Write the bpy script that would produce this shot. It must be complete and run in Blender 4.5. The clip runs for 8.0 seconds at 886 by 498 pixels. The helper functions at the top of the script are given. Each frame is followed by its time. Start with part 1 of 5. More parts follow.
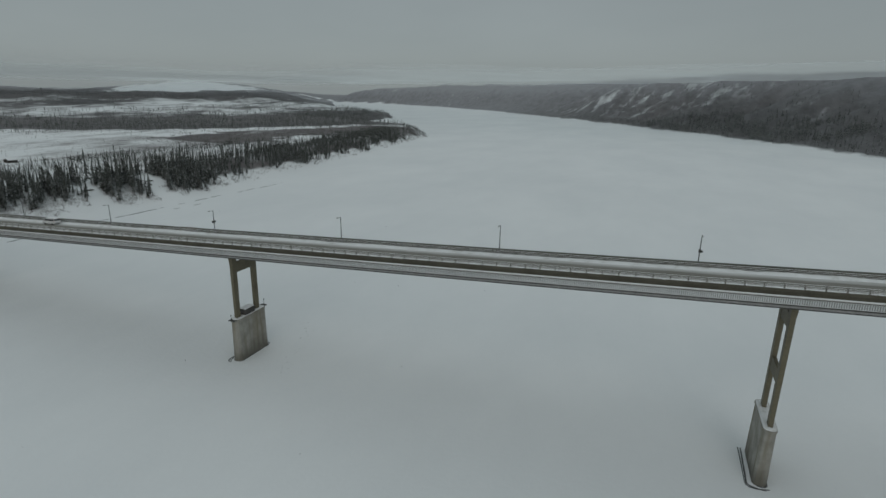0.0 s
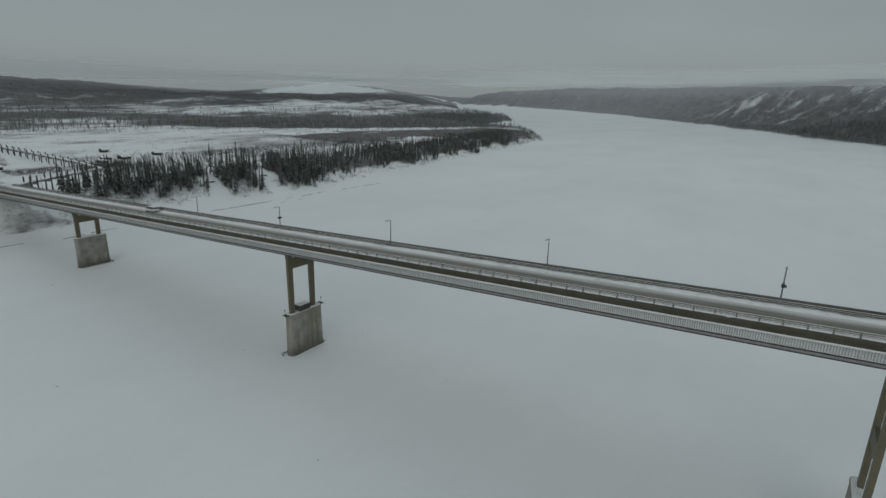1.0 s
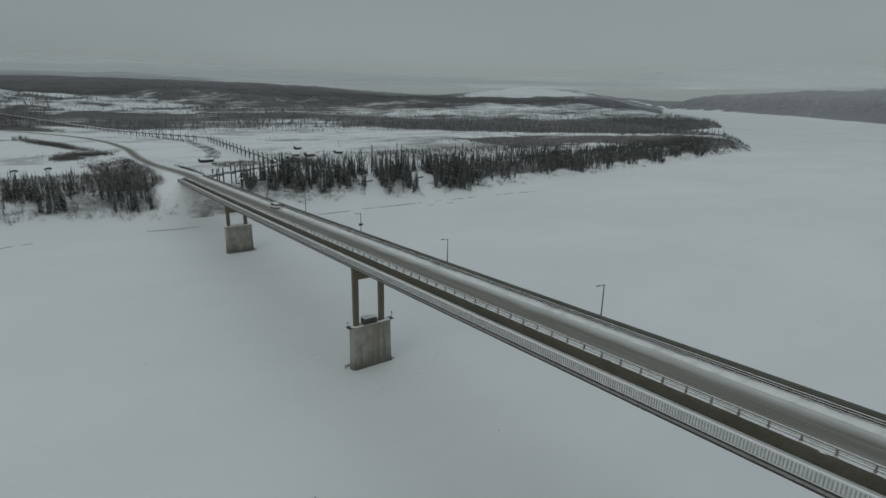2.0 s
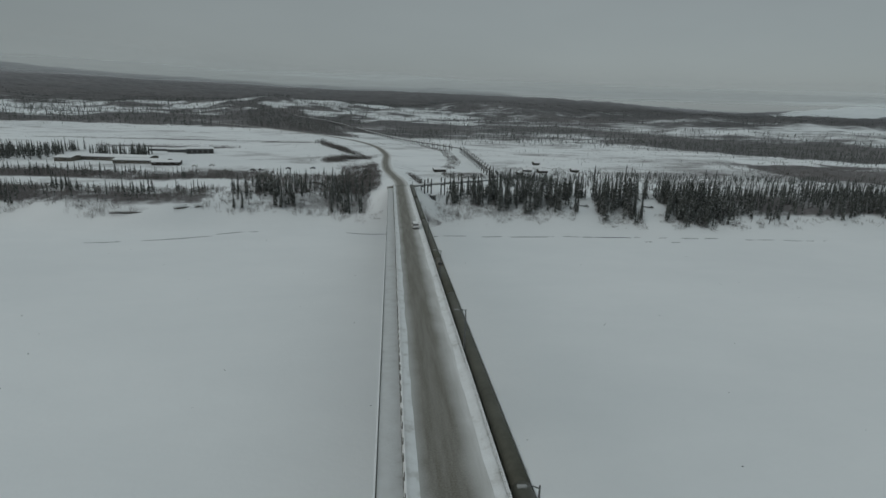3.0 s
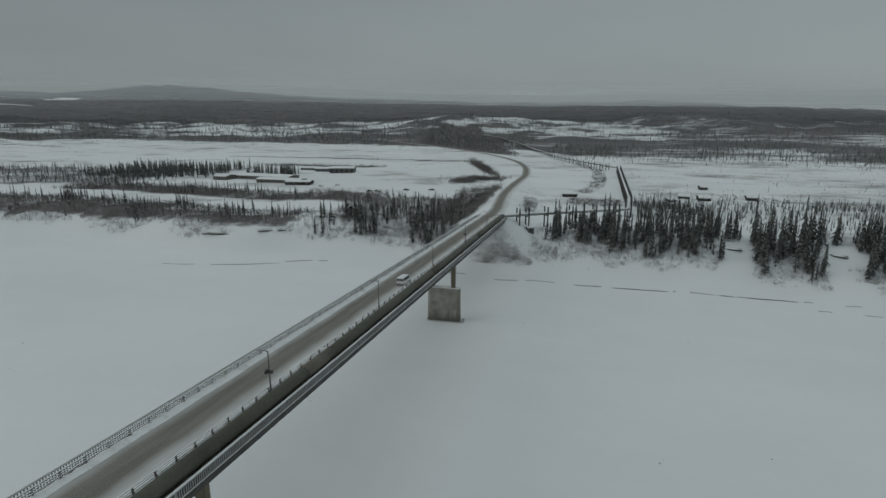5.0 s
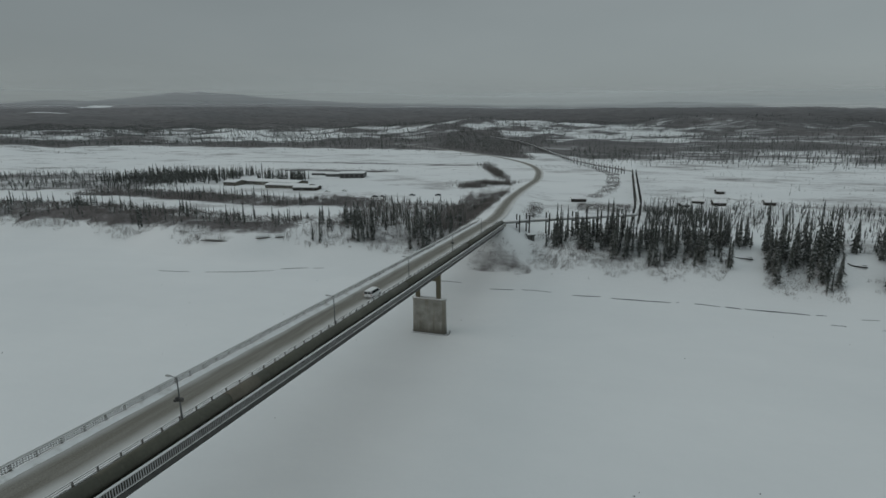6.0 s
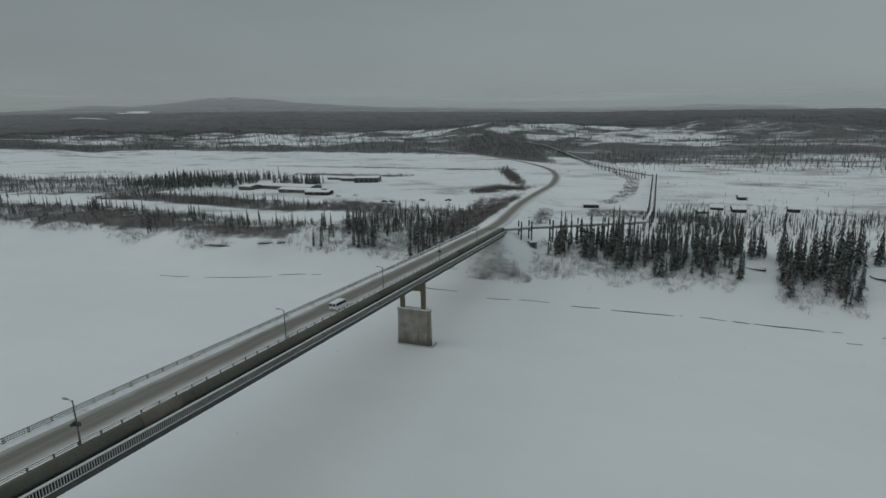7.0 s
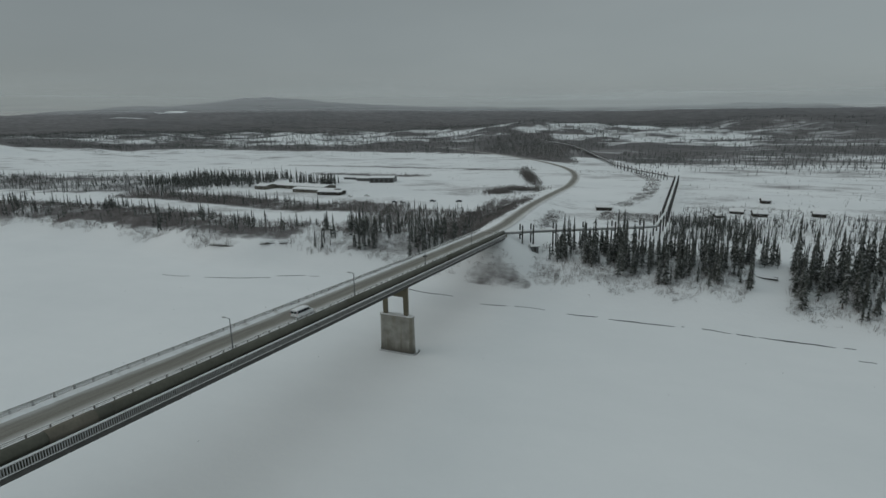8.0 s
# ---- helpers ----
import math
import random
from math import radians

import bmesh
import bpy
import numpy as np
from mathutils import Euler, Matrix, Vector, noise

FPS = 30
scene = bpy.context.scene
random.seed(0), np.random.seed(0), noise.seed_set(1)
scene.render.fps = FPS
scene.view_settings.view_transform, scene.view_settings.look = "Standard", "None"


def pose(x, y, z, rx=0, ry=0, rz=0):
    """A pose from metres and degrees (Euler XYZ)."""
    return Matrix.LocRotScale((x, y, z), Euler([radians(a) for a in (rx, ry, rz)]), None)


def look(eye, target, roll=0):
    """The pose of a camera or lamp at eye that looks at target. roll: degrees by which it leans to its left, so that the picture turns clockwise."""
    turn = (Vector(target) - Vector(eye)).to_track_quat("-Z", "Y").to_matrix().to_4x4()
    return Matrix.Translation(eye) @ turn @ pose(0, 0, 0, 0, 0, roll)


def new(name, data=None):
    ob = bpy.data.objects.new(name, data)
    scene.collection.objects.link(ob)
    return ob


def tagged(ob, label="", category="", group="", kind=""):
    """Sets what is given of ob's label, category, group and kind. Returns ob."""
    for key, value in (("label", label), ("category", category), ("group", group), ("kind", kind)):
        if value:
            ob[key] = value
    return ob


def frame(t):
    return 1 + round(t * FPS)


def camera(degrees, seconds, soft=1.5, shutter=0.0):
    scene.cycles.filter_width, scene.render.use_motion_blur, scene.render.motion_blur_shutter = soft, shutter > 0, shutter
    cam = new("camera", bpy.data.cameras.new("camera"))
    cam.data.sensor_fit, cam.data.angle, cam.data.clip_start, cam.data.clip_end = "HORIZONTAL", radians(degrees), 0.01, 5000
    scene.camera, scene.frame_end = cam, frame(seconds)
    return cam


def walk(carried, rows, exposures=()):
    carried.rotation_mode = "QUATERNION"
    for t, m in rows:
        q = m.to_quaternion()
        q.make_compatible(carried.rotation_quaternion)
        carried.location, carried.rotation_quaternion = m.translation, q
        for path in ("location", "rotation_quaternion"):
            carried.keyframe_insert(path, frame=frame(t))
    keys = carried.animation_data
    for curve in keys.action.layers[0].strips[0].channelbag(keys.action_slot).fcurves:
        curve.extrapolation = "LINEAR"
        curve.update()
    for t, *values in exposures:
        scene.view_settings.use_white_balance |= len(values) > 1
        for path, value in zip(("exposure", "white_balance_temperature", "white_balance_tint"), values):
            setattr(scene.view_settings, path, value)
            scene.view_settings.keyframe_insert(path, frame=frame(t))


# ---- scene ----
cam = camera(78.53, 8.0)
PATH = [
    (0.0, (-107.585, -98.982, 70.166), (-105.797, -98.279, 69.613), 1.04),
    (0.5, (-100.617, -104.755, 69.947), (-98.924, -103.846, 69.395), 1.18),
    (1.0, (-92.879, -109.434, 69.741), (-91.290, -108.352, 69.189), 1.27),
    (1.2, (-90.081, -110.879, 69.895), (-88.536, -109.737, 69.339), 1.14),
    (1.4, (-85.318, -112.779, 69.984), (-83.840, -111.553, 69.425), 1.02),
    (1.6, (-78.426, -114.832, 69.994), (-77.045, -113.498, 69.436), 0.99),
    (1.8, (-69.799, -116.547, 69.950), (-68.542, -115.094, 69.394), 1.02),
    (2.0, (-59.833, -117.429, 69.880), (-58.724, -115.860, 69.327), 1.13),
    (2.2, (-48.920, -116.989, 69.809), (-47.977, -115.313, 69.258), 1.27),
    (2.3, (-43.247, -115.831, 69.794), (-42.391, -114.108, 69.245), 1.36),
    (2.4, (-37.556, -114.434, 69.755), (-36.787, -112.670, 69.209), 1.46),
    (2.5, (-31.885, -112.696, 69.687), (-31.209, -110.894, 69.142), 1.55),
    (2.6, (-26.354, -110.789, 69.652), (-25.772, -108.953, 69.110), 1.63),
    (2.7, (-21.007, -108.739, 69.658), (-20.524, -106.875, 69.120), 1.69),
    (2.8, (-15.864, -106.554, 69.702), (-15.481, -104.665, 69.168), 1.74),
    (2.9, (-10.913, -104.181, 69.770), (-10.626, -102.275, 69.240), 1.80),
    (3.0, (-6.140, -101.580, 69.849), (-5.946, -99.660, 69.322), 1.85),
    (3.1, (-1.509, -98.619, 69.888), (-1.400, -96.692, 69.366), 1.91),
    (3.2, (3.007, -95.289, 69.892), (3.039, -93.358, 69.373), 1.97),
    (3.3, (7.443, -91.585, 69.873), (7.403, -89.652, 69.360), 2.01),
    (3.4, (11.827, -87.513, 69.845), (11.723, -85.581, 69.336), 2.00),
    (3.5, (16.191, -83.065, 69.803), (16.025, -81.136, 69.299), 1.95),
    (3.6, (20.508, -78.339, 69.734), (20.287, -76.415, 69.234), 1.81),
    (3.7, (24.663, -73.550, 69.625), (24.390, -71.632, 69.129), 1.65),
    (3.8, (28.484, -69.002, 69.506), (28.167, -67.089, 69.014), 1.44),
    (3.9, (31.802, -65.008, 69.412), (31.448, -63.102, 68.921), 1.23),
    (4.0, (34.500, -61.781, 69.368), (34.117, -59.880, 68.881), 1.05),
    (4.1, (36.579, -59.347, 69.405), (36.176, -57.450, 68.918), 0.91),
    (4.2, (38.186, -57.532, 69.514), (37.767, -55.638, 69.026), 0.78),
    (4.3, (39.513, -56.065, 69.657), (39.081, -54.174, 69.170), 0.66),
    (4.4, (40.734, -54.731, 69.804), (40.287, -52.843, 69.317), 0.54),
    (4.5, (41.858, -53.450, 69.912), (41.399, -51.565, 69.425), 0.45),
    (5.0, (47.272, -47.501, 70.153), (46.758, -45.629, 69.669), 0.02),
    (5.5, (52.501, -42.105, 70.206), (51.942, -40.245, 69.728), -0.29),
    (6.0, (57.889, -36.866, 70.307), (57.288, -35.017, 69.836), -0.55),
    (6.5, (63.600, -31.464, 70.409), (62.951, -29.630, 69.945), -0.78),
    (7.0, (69.085, -26.114, 70.373), (68.382, -24.298, 69.916), -0.84),
    (7.5, (74.441, -20.761, 70.522), (73.686, -18.965, 70.068), -0.84),
    (8.0, (80.146, -15.186, 70.601), (79.341, -13.413, 70.143), -0.87),
]
SIZE = 0.62  # the whole place and path, against the plan's metres
walk(cam, [(t, look(Vector(eye) * SIZE, Vector(target) * SIZE, roll)) for t, eye, target, roll in PATH], [(0.0, 0.0), (6.0, 0.0), (8.0, 0.07)])


# ---------------------------------------------------------------- light
world = bpy.data.worlds.new("overcast_sky")
scene.world = world
world.use_nodes = True
wn, wl = world.node_tree.nodes, world.node_tree.links
wn.clear()
sky = wn.new("ShaderNodeTexSky")
sky.sky_type, sky.sun_disc = "NISHITA", False
sky.sun_elevation, sky.sun_rotation = radians(25), radians(250)
sky_bg = wn.new("ShaderNodeBackground")
sky_bg.inputs["Strength"].default_value = 0.004
wl.new(sky.outputs["Color"], sky_bg.inputs["Color"])
coord = wn.new("ShaderNodeTexCoord")
stretch = wn.new("ShaderNodeMapping")
stretch.inputs["Scale"].default_value = (1.0, 1.0, 3.5)
wl.new(coord.outputs["Generated"], stretch.inputs["Vector"])
clouds = wn.new("ShaderNodeTexNoise")
clouds.inputs["Scale"].default_value, clouds.inputs["Detail"].default_value = 2.2, 5.0
wl.new(stretch.outputs["Vector"], clouds.inputs["Vector"])
ramp = wn.new("ShaderNodeValToRGB")
ramp.color_ramp.elements[0].position, ramp.color_ramp.elements[0].color = 0.25, (0.276, 0.315, 0.323, 1)
ramp.color_ramp.elements[1].position, ramp.color_ramp.elements[1].color = 0.75, (0.308, 0.349, 0.357, 1)
wl.new(clouds.outputs["Fac"], ramp.inputs["Fac"])
updir = wn.new("ShaderNodeSeparateXYZ")
wl.new(coord.outputs["Generated"], updir.inputs["Vector"])
dome = wn.new("ShaderNodeFloatCurve")
curve = dome.mapping.curves[0]
curve.points[0].location, curve.points[1].location = (0.0, 0.445), (1.0, 1.0)
for at in ((0.02, 0.46), (0.06, 0.51), (0.10, 0.52), (0.28, 0.505), (0.55, 0.88)):
    curve.points.new(*at)
dome.mapping.update()
wl.new(updir.outputs["Z"], dome.inputs["Value"])
east_sky = wn.new("ShaderNodeMapRange")
east_sky.inputs["From Min"].default_value, east_sky.inputs["From Max"].default_value = -1.0, 1.0
east_sky.inputs["To Min"].default_value, east_sky.inputs["To Max"].default_value = 1.06, 1.65
slant = wn.new("ShaderNodeVectorMath")
slant.operation = "DOT_PRODUCT"
slant.inputs[1].default_value = (0.707, 0.707, 0.0)
wl.new(coord.outputs["Generated"], slant.inputs[0])
wl.new(slant.outputs["Value"], east_sky.inputs["Value"])
bright = wn.new("ShaderNodeMath")
bright.operation = "MULTIPLY"
wl.new(dome.outputs["Value"], bright.inputs[0])
wl.new(east_sky.outputs["Result"], bright.inputs[1])
cloud_bg = wn.new("ShaderNodeBackground")
wl.new(bright.outputs["Value"], cloud_bg.inputs["Strength"])
wl.new(ramp.outputs["Color"], cloud_bg.inputs["Color"])
both = wn.new("ShaderNodeAddShader")
wl.new(sky_bg.outputs["Background"], both.inputs[0])
wl.new(cloud_bg.outputs["Background"], both.inputs[1])
wout = wn.new("ShaderNodeOutputWorld")
wl.new(both.outputs["Shader"], wout.inputs["Surface"])

sun = new("sun", bpy.data.lights.new("sun", "SUN"))
sun.data.energy, sun.data.angle, sun.data.color = 0.45, radians(40), (1.0, 0.97, 0.93)
sun.matrix_world = look((-430, -160, 215), (0, 0, 0))


# ---------------------------------------------------------------- materials
def material(name, rough=0.8, metal=0.0):
    m = bpy.data.materials.new(name)
    m.use_nodes = True
    b = m.node_tree.nodes["Principled BSDF"]
    b.inputs["Roughness"].default_value, b.inputs["Metallic"].default_value = rough, metal
    b.inputs["Specular IOR Level"].default_value = 0.3
    return m, m.node_tree.nodes, m.node_tree.links, b


def noise_tex(n, l, scale, detail=4.0, vector=None, rough=0.55):
    t = n.new("ShaderNodeTexNoise")
    t.inputs["Scale"].default_value, t.inputs["Detail"].default_value, t.inputs["Roughness"].default_value = scale, detail, rough
    if vector is not None:
        l.new(vector, t.inputs["Vector"])
    return t.outputs["Fac"]


def ramp_of(n, l, fac, stops):
    r = n.new("ShaderNodeValToRGB")
    e = r.color_ramp.elements
    e[0].position, e[0].color = stops[0][0], (*stops[0][1], 1)
    e[1].position, e[1].color = stops[-1][0], (*stops[-1][1], 1)
    for p, c in stops[1:-1]:
        k = e.new(p)
        k.color = (*c, 1)
    l.new(fac, r.inputs["Fac"])
    return r.outputs["Color"]


def mix(n, l, fac, a, b):
    x = n.new("ShaderNodeMix")
    x.data_type = "RGBA"
    for sock, v in ((x.inputs["Factor"], fac), (x.inputs["A"], a), (x.inputs["B"], b)):
        if isinstance(v, (int, float)):
            sock.default_value = v
        elif isinstance(v, tuple):
            sock.default_value = (*v, 1)
        else:
            l.new(v, sock)
    return x.outputs["Result"]


def calc(n, l, op, a, b=0.0, clamp=False):
    x = n.new("ShaderNodeMath")
    x.operation, x.use_clamp = op, clamp
    for sock, v in zip(x.inputs, (a, b)):
        if isinstance(v, (int, float)):
            sock.default_value = v
        else:
            l.new(v, sock)
    return x.outputs["Value"]


def bump(n, l, b, height, strength, distance=0.1):
    k = n.new("ShaderNodeBump")
    k.inputs["Strength"].default_value, k.inputs["Distance"].default_value = strength, distance
    l.new(height, k.inputs["Height"])
    l.new(k.outputs["Normal"], b.inputs["Normal"])


def place(n):
    """The place of a point, in the plan's metres."""
    v = n.new("ShaderNodeVectorMath")
    v.operation = "SCALE"
    v.inputs["Scale"].default_value = 1 / SIZE
    n.id_data.links.new(n.new("ShaderNodeNewGeometry").outputs["Position"], v.inputs[0])
    return v.outputs["Vector"]


def two_tone(name, dark, light, scale, rough=0.8, metal=0.0, fine=8.0, relief=0.2, per_piece=0.0):
    """A surface that wanders between two tones, at a coarse and a fine scale."""
    m, n, l, b = material(name, rough, metal)
    p = place(n)
    coarse, grain = noise_tex(n, l, scale, 5, p), noise_tex(n, l, scale * fine, 3, p)
    f = calc(n, l, "ADD", calc(n, l, "MULTIPLY", coarse, 0.65), calc(n, l, "MULTIPLY", grain, 0.35))
    if per_piece:
        r = n.new("ShaderNodeObjectInfo").outputs["Random"]
        f = calc(n, l, "ADD", f, calc(n, l, "MULTIPLY", calc(n, l, "SUBTRACT", r, 0.5), per_piece))
    l.new(ramp_of(n, l, f, [(0.3, dark), (0.7, light)]), b.inputs["Base Color"])
    bump(n, l, b, grain, relief, 0.05)
    return m


SNOW = (0.80, 0.815, 0.82)


def ground_material():
    """Snow, with brush and woods where the land's own cover says so."""
    m, n, l, b = material("snowy_ground", 0.85)
    p = place(n)
    cover = n.new("ShaderNodeAttribute")
    cover.attribute_name = "cover"
    flat = n.new("ShaderNodeMapping")
    flat.inputs["Scale"].default_value = (0.55, 1.0, 1.0)
    l.new(p, flat.inputs["Vector"])
    v = flat.outputs["Vector"]
    patch, clump, tuft = noise_tex(n, l, 0.009, 5, v), noise_tex(n, l, 0.045, 5, v), noise_tex(n, l, 0.55, 4, v)
    mixed = calc(n, l, "ADD", calc(n, l, "MULTIPLY", patch, 0.45), calc(n, l, "ADD", calc(n, l, "MULTIPLY", clump, 0.35), calc(n, l, "MULTIPLY", tuft, 0.2)))
    gate = calc(n, l, "ADD", mixed, calc(n, l, "SUBTRACT", cover.outputs["Fac"], 0.74))
    wood = calc(n, l, "MULTIPLY", calc(n, l, "SUBTRACT", gate, 0.22), 6.0, True)
    # snow gullies that run slantwise up the rocky bluffs
    up, rocky = n.new("ShaderNodeAttribute"), n.new("ShaderNodeAttribute")
    up.attribute_name, rocky.attribute_name = "upslope", "rocky"
    xyz = n.new("ShaderNodeSeparateXYZ")
    l.new(p, xyz.inputs["Vector"])
    slant = n.new("ShaderNodeCombineXYZ")
    l.new(calc(n, l, "SUBTRACT", xyz.outputs["X"], calc(n, l, "MULTIPLY", up.outputs["Fac"], 1.05)), slant.inputs["X"])
    l.new(calc(n, l, "MULTIPLY", calc(n, l, "ADD", xyz.outputs["X"], up.outputs["Fac"]), 0.13), slant.inputs["Y"])
    gully = calc(n, l, "ADD", calc(n, l, "MULTIPLY", noise_tex(n, l, 0.03, 5, slant.outputs["Vector"], 0.6), 0.75), calc(n, l, "MULTIPLY", clump, 0.25))
    bare = calc(n, l, "MULTIPLY", calc(n, l, "MULTIPLY", calc(n, l, "SUBTRACT", gully, 0.52), 7.0, True), rocky.outputs["Fac"], True)
    wood = calc(n, l, "MULTIPLY", wood, calc(n, l, "SUBTRACT", 1.0, calc(n, l, "MULTIPLY", bare, 0.85)))
    snow = ramp_of(n, l, noise_tex(n, l, 0.012, 8, v, 0.65), [(0.32, (0.725, 0.745, 0.755)), (0.66, SNOW)])
    spruce = n.new("ShaderNodeAttribute")
    spruce.attribute_name = "spruce"
    blend = calc(n, l, "ADD", calc(n, l, "MULTIPLY", tuft, 0.5), calc(n, l, "MULTIPLY", clump, 0.5))
    willow = ramp_of(n, l, blend, [(0.33, (0.073, 0.064, 0.062)), (0.66, (0.222, 0.206, 0.207))])
    needle = ramp_of(n, l, blend, [(0.33, (0.046, 0.046, 0.046)), (0.66, (0.158, 0.154, 0.158))])
    stand = calc(n, l, "ADD", spruce.outputs["Fac"], calc(n, l, "MULTIPLY", calc(n, l, "SUBTRACT", noise_tex(n, l, 0.006, 6, v), 0.5), 2.2), True)
    brush = mix(n, l, stand, willow, needle)
    # haze painted into the colour: woods pale with height and by the upriver field
    haze = calc(n, l, "MULTIPLY", calc(n, l, "MULTIPLY", calc(n, l, "SUBTRACT", xyz.outputs["Z"], 38.0), 1 / 240.0, True), calc(n, l, "ADD", calc(n, l, "MULTIPLY", clump, 1.1), 0.15), True)
    rime_haze = n.new("ShaderNodeAttribute")
    rime_haze.attribute_name = "rime_haze"
    haze = calc(n, l, "ADD", haze, calc(n, l, "MULTIPLY", rime_haze.outputs["Fac"], calc(n, l, "ADD", calc(n, l, "MULTIPLY", clump, 0.9), 0.4)), True)
    brush = mix(n, l, haze, brush, (0.325, 0.328, 0.346))
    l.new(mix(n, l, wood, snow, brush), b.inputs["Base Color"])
    drift = calc(n, l, "ADD", noise_tex(n, l, 0.05, 4, v), calc(n, l, "MULTIPLY", noise_tex(n, l, 0.9, 3, p), 0.2))
    bump(n, l, b, drift, 0.25, 1.2)
    return m


def snow_material(name, dirt=(0.5, 0.5, 0.48), share=0.62):
    m, n, l, b = material(name, 0.85)
    p = place(n)
    f = noise_tex(n, l, 0.5, 6, p)
    l.new(ramp_of(n, l, f, [(0.35, SNOW), (share, (0.74, 0.75, 0.75)), (0.82, dirt)]), b.inputs["Base Color"])
    bump(n, l, b, noise_tex(n, l, 2.5, 4, p), 0.4, 0.12)
    return m


def road_material():
    """Packed snow with a worn, gritty middle; U runs across the road, V along it, in metres."""
    m, n, l, b = material("snowy_gravel_road", 0.8)
    uv = n.new("ShaderNodeUVMap").outputs["UV"]
    xyz = n.new("ShaderNodeSeparateXYZ")
    l.new(uv, xyz.inputs["Vector"])
    long = n.new("ShaderNodeMapping")
    long.inputs["Scale"].default_value = (1.0, 0.07, 1.0)
    l.new(uv, long.inputs["Vector"])
    streak, blot = noise_tex(n, l, 0.8, 6, long.outputs["Vector"], 0.65), noise_tex(n, l, 0.12, 5, uv)
    wander = calc(n, l, "MULTIPLY", calc(n, l, "SUBTRACT", blot, 0.5), 1.6)
    off = calc(n, l, "ABSOLUTE", calc(n, l, "SUBTRACT", calc(n, l, "ADD", xyz.outputs["X"], wander), -0.55))
    worn = calc(n, l, "SUBTRACT", 1.0, calc(n, l, "MULTIPLY", calc(n, l, "SUBTRACT", off, 1.45), 0.42), True)
    worn = calc(n, l, "MULTIPLY", worn, calc(n, l, "ADD", calc(n, l, "MULTIPLY", streak, 0.7), 0.60), True)
    grit = ramp_of(n, l, noise_tex(n, l, 5.0, 5, uv), [(0.3, (0.128, 0.121, 0.102)), (0.7, (0.215, 0.203, 0.174))])
    snow = ramp_of(n, l, streak, [(0.3, (0.48, 0.476, 0.458)), (0.7, (0.73, 0.735, 0.730))])
    l.new(mix(n, l, worn, snow, grit), b.inputs["Base Color"])
    bump(n, l, b, streak, 0.3, 0.08)
    return m


def concrete_material():
    """Pier concrete: form-board bands, rust runs and an ice-worn dark foot."""
    m, n, l, b = material("stained_pier_concrete", 0.85)
    p = place(n)
    runs = n.new("ShaderNodeMapping")
    runs.inputs["Scale"].default_value = (1.0, 1.0, 0.08)
    l.new(p, runs.inputs["Vector"])
    run = noise_tex(n, l, 0.7, 5, runs.outputs["Vector"])
    base = ramp_of(n, l, noise_tex(n, l, 0.35, 6, p), [(0.3, (0.215, 0.208, 0.182)), (0.7, (0.375, 0.368, 0.332))])
    base = mix(n, l, calc(n, l, "MULTIPLY", calc(n, l, "SUBTRACT", run, 0.50), 4.0, True), base, (0.20, 0.172, 0.120))
    xyz = n.new("ShaderNodeSeparateXYZ")
    l.new(p, xyz.inputs["Vector"])
    tide = calc(n, l, "MULTIPLY", calc(n, l, "SUBTRACT", calc(n, l, "ADD", 0.9, calc(n, l, "MULTIPLY", run, 6.5)), xyz.outputs["Z"]), 0.32, True)
    base = mix(n, l, calc(n, l, "MULTIPLY", tide, 0.8), base, (0.125, 0.118, 0.098))
    l.new(base, b.inputs["Base Color"])
    bump(n, l, b, noise_tex(n, l, 3.0, 4, p), 0.3, 0.05)
    return m


def spruce_material(name="spruce_needles", haze=0.0):
    m, n, l, b = material(name, 0.85)
    p = place(n)
    r = n.new("ShaderNodeNewGeometry").outputs["Random Per Island"]
    green = ramp_of(n, l, r, [(0.0, (0.028, 0.033, 0.028)), (1.0, (0.074, 0.079, 0.068))])
    nz = n.new("ShaderNodeSeparateXYZ")
    l.new(n.new("ShaderNodeNewGeometry").outputs["Normal"], nz.inputs["Vector"])
    rime_haze = calc(n, l, "MULTIPLY", calc(n, l, "SUBTRACT", noise_tex(n, l, 1.3, 4, p), 0.49), 5.0, True)
    rime_haze = calc(n, l, "MULTIPLY", rime_haze, calc(n, l, "MULTIPLY", nz.outputs["Z"], 0.9, True))
    # even pale tint over the snow flecks, painted haze for distant trees
    rime_haze = calc(n, l, "ADD", rime_haze, haze, True)
    l.new(mix(n, l, rime_haze, green, (0.62, 0.64, 0.65)), b.inputs["Base Color"])
    return m


M_GROUND = ground_material()
M_SNOW = snow_material("settled_snow")
M_WINDROW = snow_material("ploughed_snow", (0.42, 0.41, 0.38), 0.55)
M_ROAD = road_material()
M_CONCRETE = concrete_material()
M_NEEDLES = spruce_material()
# same needles with haze painted in, for the far woods
M_HAZY_NEEDLES = spruce_material("haze_paled_needles", 0.07)
M_BARK = two_tone("spruce_bark", (0.05, 0.042, 0.036), (0.12, 0.105, 0.09), 2.0)
M_TWIG = two_tone("bare_willow_twigs", (0.084, 0.074, 0.070), (0.225, 0.208, 0.200), 0.06)
M_ALDER = two_tone("dark_alder_twigs", (0.050, 0.047, 0.043), (0.120, 0.113, 0.104), 0.06)
M_STEEL = two_tone("weathered_brown_steel", (0.080, 0.075, 0.058), (0.140, 0.131, 0.102), 0.35, 0.6, 0.1)
M_COLUMN = two_tone("ochre_painted_steel", (0.112, 0.102, 0.070), (0.178, 0.160, 0.108), 0.25, 0.6, 0.1)
M_GALV = two_tone("galvanised_steel", (0.22, 0.22, 0.215), (0.40, 0.40, 0.39), 1.2, 0.5, 0.5)
